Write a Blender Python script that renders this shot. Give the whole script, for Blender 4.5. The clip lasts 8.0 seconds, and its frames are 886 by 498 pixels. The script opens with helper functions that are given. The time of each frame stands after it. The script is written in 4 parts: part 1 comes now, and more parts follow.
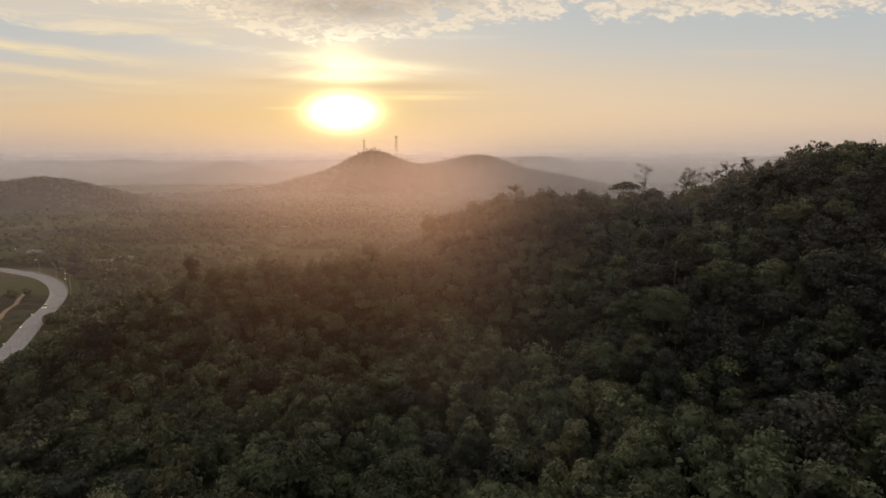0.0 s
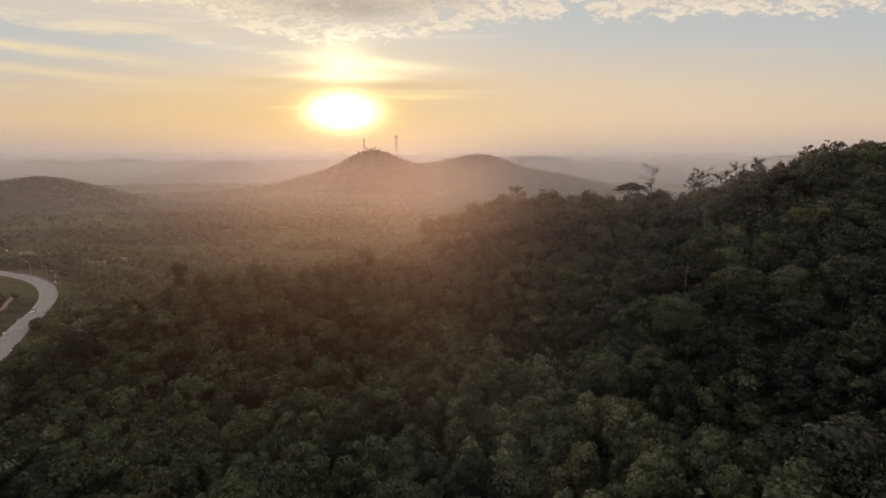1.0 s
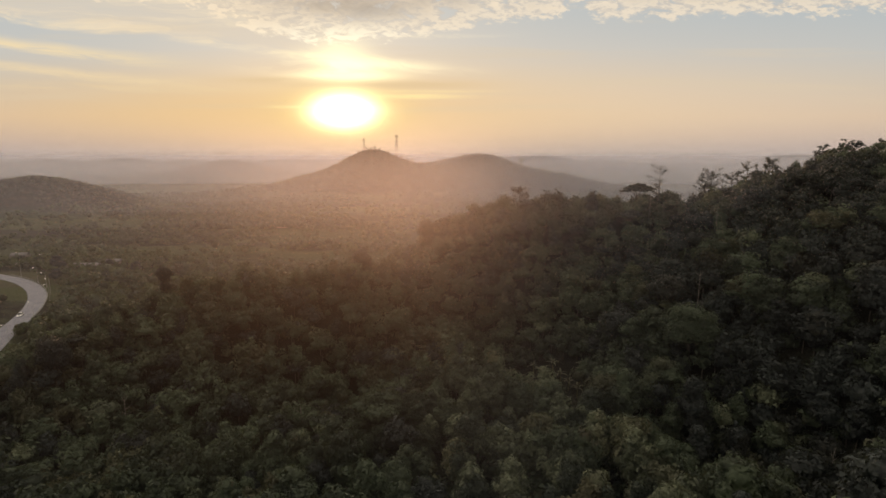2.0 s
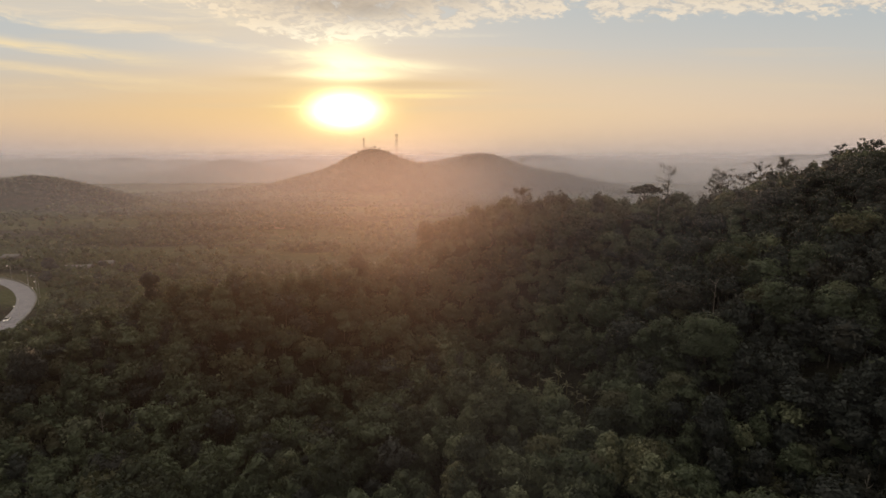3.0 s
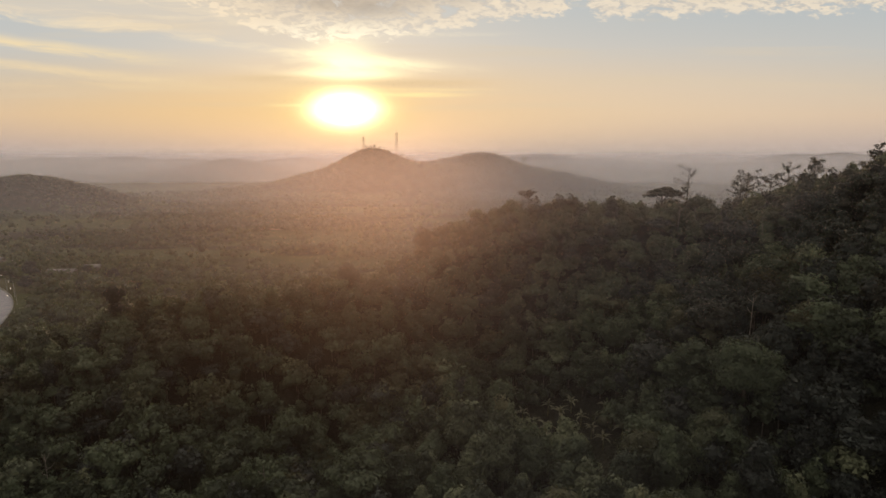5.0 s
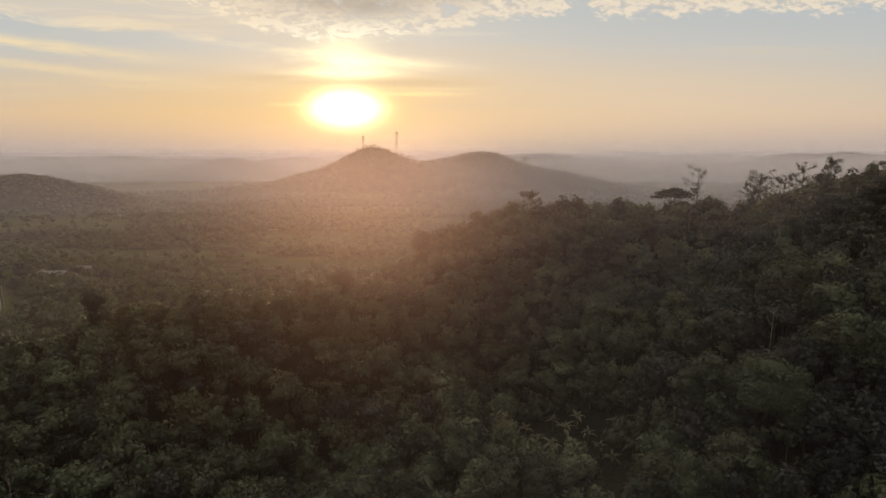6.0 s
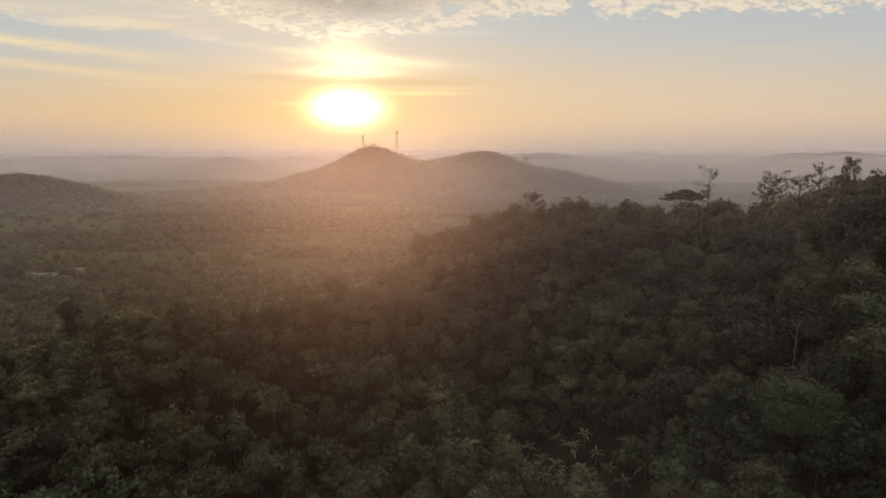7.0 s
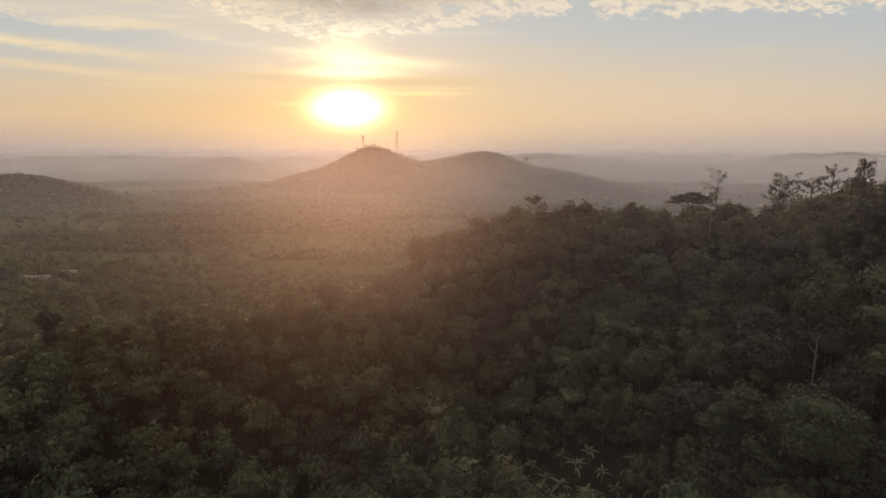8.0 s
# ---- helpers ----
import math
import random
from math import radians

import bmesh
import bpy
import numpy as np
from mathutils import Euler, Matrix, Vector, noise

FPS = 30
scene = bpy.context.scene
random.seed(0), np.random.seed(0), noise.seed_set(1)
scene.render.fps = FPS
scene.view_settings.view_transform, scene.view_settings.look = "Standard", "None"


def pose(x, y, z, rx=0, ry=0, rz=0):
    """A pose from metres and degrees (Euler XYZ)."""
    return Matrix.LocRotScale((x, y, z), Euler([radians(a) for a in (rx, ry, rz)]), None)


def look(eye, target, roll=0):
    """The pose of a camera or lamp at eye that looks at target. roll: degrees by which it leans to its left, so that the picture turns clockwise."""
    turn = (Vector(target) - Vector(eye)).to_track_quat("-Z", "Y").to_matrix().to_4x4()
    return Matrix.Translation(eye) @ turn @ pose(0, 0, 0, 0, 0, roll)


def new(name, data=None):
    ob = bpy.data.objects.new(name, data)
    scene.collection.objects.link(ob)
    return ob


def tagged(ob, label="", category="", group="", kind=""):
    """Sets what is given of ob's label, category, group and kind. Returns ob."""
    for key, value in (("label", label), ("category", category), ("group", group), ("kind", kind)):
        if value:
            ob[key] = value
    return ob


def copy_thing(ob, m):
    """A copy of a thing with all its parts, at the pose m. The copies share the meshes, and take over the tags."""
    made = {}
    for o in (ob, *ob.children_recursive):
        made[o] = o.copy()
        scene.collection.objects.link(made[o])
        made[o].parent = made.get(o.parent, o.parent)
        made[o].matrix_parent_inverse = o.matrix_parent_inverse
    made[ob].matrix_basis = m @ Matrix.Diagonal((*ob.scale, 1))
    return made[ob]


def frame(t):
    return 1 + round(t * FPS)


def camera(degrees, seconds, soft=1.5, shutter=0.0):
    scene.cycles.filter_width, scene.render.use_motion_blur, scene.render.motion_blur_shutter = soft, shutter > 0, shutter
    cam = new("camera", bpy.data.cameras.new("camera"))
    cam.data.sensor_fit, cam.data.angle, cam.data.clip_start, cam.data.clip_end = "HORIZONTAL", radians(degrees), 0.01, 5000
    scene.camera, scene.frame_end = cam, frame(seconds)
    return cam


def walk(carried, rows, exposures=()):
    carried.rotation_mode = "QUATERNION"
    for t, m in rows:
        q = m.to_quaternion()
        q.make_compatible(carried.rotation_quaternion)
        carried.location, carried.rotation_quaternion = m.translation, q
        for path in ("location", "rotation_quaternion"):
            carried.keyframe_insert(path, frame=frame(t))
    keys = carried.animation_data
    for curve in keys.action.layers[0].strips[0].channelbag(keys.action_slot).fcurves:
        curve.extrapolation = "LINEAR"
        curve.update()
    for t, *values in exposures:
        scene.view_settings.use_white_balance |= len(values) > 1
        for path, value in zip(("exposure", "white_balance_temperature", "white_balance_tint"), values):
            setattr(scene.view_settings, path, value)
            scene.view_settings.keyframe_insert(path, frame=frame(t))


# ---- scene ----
cam = camera(77.8, 8.0, soft=1.5)
METRES, EYE, TILT, LEAN, TURN = 60.0, 77.0, -9.2, 0.0, 0.0
ROWS = [
    (0.0, 0.0, 0.0, 0.0, 0.0, 0.0, -0.0),
    (0.5, 0.0053, 0.0624, 0.0121, 0.03, -0.01, -0.01),
    (1.0, 0.0099, 0.1239, 0.0235, 0.06, -0.05, -0.02),
    (1.5, 0.0133, 0.1888, 0.0344, 0.08, -0.08, -0.05),
    (3.0, 0.0198, 0.384, 0.0697, 0.16, -0.16, -0.09),
    (3.5, 0.0215, 0.4489, 0.0814, 0.17, -0.19, -0.1),
    (4.0, 0.0231, 0.5119, 0.0924, 0.19, -0.21, -0.1),
    (4.5, 0.0247, 0.5766, 0.1045, 0.22, -0.23, -0.12),
    (6.0, 0.0357, 0.764, 0.1373, 0.3, -0.33, -0.17),
    (6.5, 0.0401, 0.8266, 0.1478, 0.33, -0.36, -0.19),
    (7.0, 0.0432, 0.8885, 0.1603, 0.36, -0.39, -0.2),
    (7.5, 0.0477, 0.9418, 0.1717, 0.4, -0.38, -0.24),
    (8.0, 0.0528, 0.9818, 0.1802, 0.42, -0.37, -0.26),
]
walk(cam, [(t, pose(0, 0, EYE, TILT, LEAN, TURN) @ pose(METRES * x, METRES * y, METRES * z, 90 + pitch, roll, yaw)) for t, x, y, z, yaw, pitch, roll in ROWS])


# ---------------------------------------------------------------- light
class Val:
    """A number in a node tree, with arithmetic."""

    def __init__(self, tree, out):
        self.tree, self.out = tree, out

    def op(self, kind, *others):
        node = self.tree.nodes.new("ShaderNodeMath")
        node.operation = kind
        for slot, v in enumerate((self, *others)):
            if isinstance(v, Val):
                self.tree.links.new(v.out, node.inputs[slot])
            else:
                node.inputs[slot].default_value = v
        return Val(self.tree, node.outputs[0])

    def __add__(self, o):
        return self.op("ADD", o)

    def __sub__(self, o):
        return self.op("SUBTRACT", o)

    def __mul__(self, o):
        return self.op("MULTIPLY", o)

    def __truediv__(self, o):
        return self.op("DIVIDE", o)

    def step(self, a, b):
        """0 below a, 1 above b, smooth between."""
        node = self.tree.nodes.new("ShaderNodeMapRange")
        node.interpolation_type = "SMOOTHSTEP"
        self.tree.links.new(self.out, node.inputs["Value"])
        node.inputs["From Min"].default_value, node.inputs["From Max"].default_value = a, b
        return Val(self.tree, node.outputs[0])


def vec(tree, x, y, z=0.0):
    node = tree.nodes.new("ShaderNodeCombineXYZ")
    for slot, v in enumerate((x, y, z)):
        if isinstance(v, Val):
            tree.links.new(v.out, node.inputs[slot])
        else:
            node.inputs[slot].default_value = v
    return node.outputs[0]


def noise_val(tree, vector, scale, detail=4.0, rough=0.55, warp=0.0):
    node = tree.nodes.new("ShaderNodeTexNoise")
    node.inputs["Scale"].default_value, node.inputs["Detail"].default_value = scale, detail
    node.inputs["Roughness"].default_value, node.inputs["Distortion"].default_value = rough, warp
    if vector is not None:
        tree.links.new(vector, node.inputs["Vector"])
    return Val(tree, node.outputs["Fac"])


def blend(tree, fac, a, b, kind="MIX"):
    """Colours a and b (sockets or triples) mixed by fac."""
    node = tree.nodes.new("ShaderNodeMix")
    node.data_type, node.blend_type = "RGBA", kind
    for slot, v in ((0, fac), (6, a), (7, b)):
        if isinstance(v, Val):
            tree.links.new(v.out, node.inputs[slot])
        elif isinstance(v, (int, float)):
            node.inputs[slot].default_value = v
        elif isinstance(v, tuple):
            node.inputs[slot].default_value = (*v, 1)
        else:
            tree.links.new(v, node.inputs[slot])
    return node.outputs[2]


def ramp(tree, fac, stops):
    node = tree.nodes.new("ShaderNodeValToRGB")
    tree.links.new(fac.out, node.inputs[0])
    els = node.color_ramp.elements
    while len(els) < len(stops):
        els.new(0.5)
    for el, (at, colour) in zip(els, stops):
        el.position, el.color = at, (*colour, 1)
    return node.outputs[0]


SUN_U, SUN_V = -0.178, 0.087        # the sun's way: x / y and z / y
SUN_DIR = Vector((SUN_U, 1.0, SUN_V)).normalized()


def make_sky():
    world = bpy.data.worlds.new("sky")
    scene.world = world
    world.use_nodes = True
    t = world.node_tree
    t.nodes.clear()
    coord = t.nodes.new("ShaderNodeTexCoord")
    sep = t.nodes.new("ShaderNodeSeparateXYZ")
    t.links.new(coord.outputs["Generated"], sep.inputs[0])
    x, y, z = (Val(t, o) for o in sep.outputs)
    front = y.step(-0.05, 0.25)
    depth = y.op("ABSOLUTE").op("MAXIMUM", 0.12)
    u = x / depth
    v = (z / depth).op("MINIMUM", 3.0).op("MAXIMUM", 0.0)

    def spot(cu, cv, ru, rv):
        a, b = (u - cu) / ru, (v - cv) / rv
        return (a * a + b * b).op("MULTIPLY", -1.0).op("EXPONENT") * front

    sky = t.nodes.new("ShaderNodeTexSky")
    sky.sky_type, sky.sun_disc = "NISHITA", False
    sky.sun_elevation = math.asin(SUN_DIR.z)
    sky.sun_rotation = math.atan2(SUN_DIR.x, SUN_DIR.y)
    sky.dust_density, sky.altitude = 4.0, 100
    clear = blend(t, 1.0, sky.outputs[0], (0.05, 0.05, 0.05), "MULTIPLY")
    haze = ramp(t, v / 1.0, [
        (0.0, (0.56, 0.48, 0.46)), (0.03, (0.62, 0.49, 0.43)), (0.075, (0.76, 0.58, 0.43)), (0.13, (0.69, 0.60, 0.49)),
        (0.19, (0.605, 0.61, 0.59)), (0.3, (0.52, 0.58, 0.61)), (0.6, (0.54, 0.59, 0.62)), (1.0, (0.56, 0.61, 0.64))])
    base = blend(t, 0.85, clear, haze)
    # warm glow round the sun
    base = blend(t, spot(SUN_U, SUN_V - 0.004, 0.60, 0.064) * 0.70, base, (0.84, 0.55, 0.22))
    base = blend(t, spot(0.30, 0.10, 0.55, 0.09) * 0.35, base, (0.86, 0.70, 0.54))
    # streaks of cirrus, sinking to the right
    warp = noise_val(t, vec(t, u * 2.0, v * 6.0), 2.0, 3.0)
    warp2 = noise_val(t, vec(t, u * 1.1, v * 3.0, 9.0), 2.6, 4.0)
    slant = v + u * 0.113
    wisp = noise_val(t, vec(t, u * 2.0 + warp2 * 1.2, slant * 15.0 + warp2 * 1.6, 3.0), 2.2, 7.0, 0.62)
    left = (u * -1.0).step(0.10, 0.40) * front
    veil_high = slant.step(0.150, 0.168) * left
    base = blend(t, veil_high * (wisp * 0.7 + 0.25), base, (0.80, 0.66, 0.49))
    base = blend(t, veil_high * (wisp.step(0.42, 0.62)) * 0.55, base, (0.90, 0.76, 0.55))

    def band(slope, at, under, over, u0, u1, low=0.36, soft=0.14):
        """A streak with a crisp lower edge that frays upwards."""
        a = v + u * slope + (warp - 0.5) * 0.030 + (wisp - 0.5) * 0.016 - at
        along = (u - u0).step(-soft, soft) * (u * -1.0 + u1).step(-soft, soft)
        return a.step(-under, under) * ((a * -1.0).step(-over, -under)) * along * wisp.step(low, low + 0.26) * front

    for slope, at, under, over, u0, u1, share, tone in (
            (0.113, 0.148, 0.006, 0.032, -0.85, -0.22, 0.85, (0.95, 0.77, 0.52)), (0.110, 0.106, 0.007, 0.026, -1.6, -0.52, 0.85, (0.92, 0.73, 0.44)),
            (0.085, 0.088, 0.008, 0.022, -1.6, -0.42, 0.70, (0.90, 0.70, 0.42)), (0.03, 0.103, 0.006, 0.016, -0.75, -0.30, 0.5, (0.90, 0.68, 0.38)),
            (0.10, 0.150, 0.006, 0.020, -0.34, -0.02, 0.8, (1.20, 1.02, 0.66)), (-0.02, 0.206, 0.003, 0.010, -0.10, 0.02, 0.7, (1.05, 0.90, 0.62))):
        base = blend(t, band(slope, at, under, over, u0, u1) * share, base, tone)
    thin = noise_val(t, vec(t, u * 1.5, v * 26.0, 7.0), 1.6, 4.0)
    base = blend(t, thin.step(0.5, 0.72) * v.step(0.04, 0.1) * 0.30, base, (0.74, 0.60, 0.42))
    # a bank of small clouds, lit along its lower rim
    big = noise_val(t, vec(t, u * 2.2, v * 6.5), 2.6, 4.0, 0.55, 0.5)
    fine = noise_val(t, vec(t, u * 1.0 + v * 1.1 + big * 0.06, v * 2.3 - u * 0.35, 5.0), 27.0, 3.5, 0.55, 0.7)
    small = noise_val(t, vec(t, u * 1.0 + v * 1.5, v * 2.0 - u * 0.5, 2.0), 70.0, 3.0, 0.5, 0.4)
    rim = t.nodes.new("ShaderNodeValToRGB")
    t.links.new(((u + 1.0) / 2.0).out, rim.inputs[0])
    stops = ((0.0, 0.30), (0.27, 0.262), (0.345, 0.214), (0.410, 0.192), (0.455, 0.205), (0.545, 0.226), (0.60, 0.238), (0.612, 0.262), (0.632, 0.236), (0.72, 0.234), (0.79, 0.246), (1.0, 0.25))
    while len(rim.color_ramp.elements) < len(stops):
        rim.color_ramp.elements.new(0.5)
    for el, (at, level) in zip(rim.color_ramp.elements, stops):
        el.position, el.color = at, (level, level, level, 1)
    edge = v - Val(t, rim.outputs[0]) + (big - 0.5) * 0.045 + (fine - 0.5) * 0.055 + (small - 0.5) * 0.022
    bank = edge.step(0.0, 0.016) * (edge.step(0.02, 0.075) * 0.40 + fine.step(0.28, 0.46) * 0.60)
    lit = blend(t, (fine * 0.6 + small * 0.4).step(0.40, 0.57), (0.68, 0.57, 0.455), (1.08, 0.87, 0.61))
    lit = blend(t, edge.step(0.018, 0.07) * big.step(0.36, 0.62) * 0.85, lit, (0.56, 0.49, 0.41))
    lit = blend(t, spot(SUN_U - 0.01, 0.205, 0.16, 0.024) * fine.step(0.34, 0.55) * 0.9, lit, (1.40, 1.25, 0.92))
    lit = blend(t, spot(-0.16, 0.264, 0.14, 0.028) * (fine * 0.9 + 0.35).op("MINIMUM", 1.0) * 0.95, lit, (0.44, 0.365, 0.29))
    base = blend(t, bank * 0.92, base, lit)
    # the sun behind thin cloud
    ragged = noise_val(t, vec(t, u * 2.0, v * 14.0), 2.2, 5.0)
    upper = spot(SUN_U + 0.004, 0.143, 0.080, 0.0085) * ragged.step(0.1, 0.5) + spot(SUN_U, 0.160, 0.105, 0.010) * wisp.step(0.34, 0.60) * 0.75
    upper = upper + spot(SUN_U - 0.004, 0.172, 0.050, 0.030) * (ragged * 0.6 + 0.55) * 0.75
    base = blend(t, upper.op("MINIMUM", 1.0), base, (1.65, 1.45, 0.86))
    veil = (spot(-0.30, 0.1365, 0.09, 0.0060) + spot(-0.03, 0.1290, 0.11, 0.0080) + spot(SUN_U, 0.1275, 0.10, 0.0042) * 0.5) * ragged.step(0.25, 0.5)
    near = spot(SUN_U, SUN_V - 0.002, 0.090, 0.040)
    base = blend(t, near * 0.85, base, (1.10, 0.80, 0.26))
    base = blend(t, veil.op("MINIMUM", 1.0) * 0.72, base, (0.79, 0.58, 0.33))
    streak = spot(SUN_U + 0.13, 0.1095, 0.07, 0.0042) + spot(SUN_U - 0.095, 0.091, 0.035, 0.0030) * 0.6 + spot(SUN_U + 0.15, 0.1180, 0.09, 0.0026) * 0.5
    base = blend(t, streak * wisp.step(0.30, 0.55) * 0.85, base, (1.15, 0.92, 0.42))
    core = spot(SUN_U, SUN_V - 0.003, 0.046, 0.024) * (ragged * 0.8 + 0.6)
    base = blend(t, core, base, (5.0, 4.6, 2.6), "ADD")
    # dim above and behind, as evening sky
    back = t.nodes.new("ShaderNodeBackground")
    t.links.new(base, back.inputs["Color"])
    t.links.new(((y * -1.0).step(-0.15, 0.55) * -0.55 + 1.0).out, back.inputs["Strength"])
    out = t.nodes.new("ShaderNodeOutputWorld")
    t.links.new(back.outputs[0], out.inputs["Surface"])


make_sky()
sun_data = bpy.data.lights.new("sun", "SUN")
sun_data.energy, sun_data.angle, sun_data.color = 1.4, radians(5.0), (1.0, 0.62, 0.36)
scene.cycles.transparent_max_bounces = 24
sun = new("sun", sun_data)
sun.matrix_world = look(SUN_DIR * 900, (0, 0, 0))


# ---------------------------------------------------------------- materials
def material(name):
    m = bpy.data.materials.new(name)
    m.use_nodes = True
    t = m.node_tree
    t.nodes.clear()
    out = t.nodes.new("ShaderNodeOutputMaterial")
    return m, t, out


def place_of(t):
    geo = t.nodes.new("ShaderNodeNewGeometry")
    return geo.outputs["Position"], geo


def principled(t, out, colour, rough=0.8, metal=0.0, bump=None, strength=0.3, distance=0.1, specular=0.3):
    b = t.nodes.new("ShaderNodeBsdfPrincipled")
    if isinstance(colour, tuple):
        b.inputs["Base Color"].default_value = (*colour, 1)
    else:
        t.links.new(colour, b.inputs["Base Color"])
    b.inputs["Roughness"].default_value, b.inputs["Metallic"].default_value = rough, metal
    b.inputs["Specular IOR Level"].default_value = specular
    if bump:
        n = t.nodes.new("ShaderNodeBump")
        n.inputs["Strength"].default_value, n.inputs["Distance"].default_value = strength, distance
        t.links.new(bump.out, n.inputs["Height"])
        t.links.new(n.outputs[0], b.inputs["Normal"])
    t.links.new(b.outputs[0], out.inputs["Surface"])
    return b


def leaf_material(name, dark, light, dry, through_light=0.35):
    """Foliage: differs from tree to tree (cells of a few metres) and from leaf to leaf."""
    m, t, out = material(name)
    pos, geo = place_of(t)
    cells = t.nodes.new("ShaderNodeTexVoronoi")
    cells.inputs["Scale"].default_value = 0.16
    t.links.new(pos, cells.inputs["Vector"])
    tone = t.nodes.new("ShaderNodeSeparateColor")
    t.links.new(cells.outputs["Color"], tone.inputs[0])
    a, b = Val(t, tone.outputs[0]), Val(t, tone.outputs[1])
    patch = noise_val(t, pos, 0.02, 3.0)
    island = Val(t, geo.outputs["Random Per Island"])
    mix = a * 0.75 + patch * 0.35 + island * 0.2 - 0.15
    colour = blend(t, mix.step(0.1, 0.95), dark, light)
    colour = blend(t, b.step(0.8, 0.98) * 0.55, colour, dry)
    flat = t.nodes.new("ShaderNodeBsdfPrincipled")
    t.links.new(colour, flat.inputs["Base Color"])
    flat.inputs["Roughness"].default_value, flat.inputs["Specular IOR Level"].default_value = 0.55, 0.4
    back = t.nodes.new("ShaderNodeBsdfTranslucent")
    t.links.new(blend(t, 0.5, colour, (0.13, 0.13, 0.05)), back.inputs["Color"])
    both = t.nodes.new("ShaderNodeMixShader")
    both.inputs[0].default_value = through_light
    t.links.new(flat.outputs[0], both.inputs[1])
    t.links.new(back.outputs[0], both.inputs[2])
    t.links.new(both.outputs[0], out.inputs["Surface"])
    return m


LEAF = leaf_material("leaves", (0.042, 0.058, 0.042), (0.122, 0.160, 0.105), (0.130, 0.115, 0.066))
# pale leaves; on the spur and left crest they also carry brighter light
LEAF_PALE = leaf_material("pale_leaves", (0.044, 0.060, 0.046), (0.20, 0.232, 0.150), (0.17, 0.155, 0.085), 0.22)
LEAF_PLAIN = leaf_material("plain_leaves", (0.058, 0.080, 0.040), (0.128, 0.165, 0.078), (0.13, 0.12, 0.07))
# narrow range of tones puts the haze's softening into the far leaves
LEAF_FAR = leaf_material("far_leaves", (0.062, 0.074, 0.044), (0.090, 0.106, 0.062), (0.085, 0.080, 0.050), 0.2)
# dark-leaved trees; shade and backlight on other crowns put into the same colour
LEAF_DARK_SHADED = leaf_material("dark_shaded_leaves", (0.022, 0.029, 0.031), (0.049, 0.063, 0.064), (0.055, 0.053, 0.042), 0.25)
LEAF_BANANA = leaf_material("banana_leaves", (0.11, 0.12, 0.085), (0.21, 0.22, 0.155), (0.18, 0.15, 0.10))


def bark_material():
    m, t, out = material("bark")
    pos, _ = place_of(t)
    n = noise_val(t, pos, 1.6, 6.0, 0.65)
    colour = blend(t, n.step(0.3, 0.7), (0.06, 0.052, 0.042), (0.16, 0.145, 0.12))
    principled(t, out, colour, 0.9, bump=n, strength=0.5)
    return m


def ground_material():
    m, t, out = material("ground_soil")
    pos, geo = place_of(t)
    sep = t.nodes.new("ShaderNodeSeparateXYZ")
    t.links.new(pos, sep.inputs[0])
    z = Val(t, sep.outputs[2])
    fields = t.nodes.new("ShaderNodeTexVoronoi")
    fields.inputs["Scale"].default_value = 0.011
    t.links.new(pos, fields.inputs["Vector"])
    tone = t.nodes.new("ShaderNodeSeparateColor")
    t.links.new(fields.outputs["Color"], tone.inputs[0])
    r, g = Val(t, tone.outputs[0]), Val(t, tone.outputs[1])
    broad = noise_val(t, pos, 0.006, 5.0, 0.6)
    grain = noise_val(t, pos, 0.12, 6.0, 0.7)
    fine = noise_val(t, pos, 1.2, 4.0, 0.7)
    grass = blend(t, (grain * 0.6 + fine * 0.4).step(0.35, 0.68), (0.040, 0.050, 0.029), (0.090, 0.100, 0.058))
    field = blend(t, r, (0.050, 0.070, 0.030), (0.115, 0.130, 0.062))
    colour = blend(t, broad.step(0.36, 0.56) * 0.8, grass, field)
    colour = blend(t, g.step(0.86, 0.9) * 0.5, colour, (0.12, 0.105, 0.07))
    wood = blend(t, grain.step(0.35, 0.65), (0.020, 0.021, 0.016), (0.045, 0.046, 0.034))
    strip = noise_val(t, vec(t, Val(t, sep.outputs[0]) * 0.4, Val(t, sep.outputs[1]) * 1.3), 0.008, 5.0, 0.62)
    colour = blend(t, strip.step(0.47, 0.56) * 0.85, colour, wood)
    colour = blend(t, (z + grain * 6.0).step(14.0, 22.0), colour, wood)
    principled(t, out, colour, 0.95, bump=grain * 2.0 + fine * 0.3, strength=0.8, distance=2.0, specular=0.1)
    return m


def road_material():
    m, t, out = material("asphalt")
    pos, _ = place_of(t)
    n = noise_val(t, pos, 0.25, 5.0, 0.6)
    f = noise_val(t, pos, 6.0, 4.0, 0.7)
    colour = blend(t, n.step(0.3, 0.7), (0.19, 0.20, 0.265), (0.27, 0.28, 0.35))
    principled(t, out, colour, 0.55, bump=f, strength=0.3, distance=0.02, specular=0.5)
    return m


def plain_material(name, a, b, rough=0.7, metal=0.0, scale=1.5):
    m, t, out = material(name)
    pos, _ = place_of(t)
    n = noise_val(t, pos, scale, 5.0, 0.65)
    principled(t, out, blend(t, n.step(0.3, 0.7), a, b), rough, metal, bump=n, strength=0.15, distance=0.03)
    return m


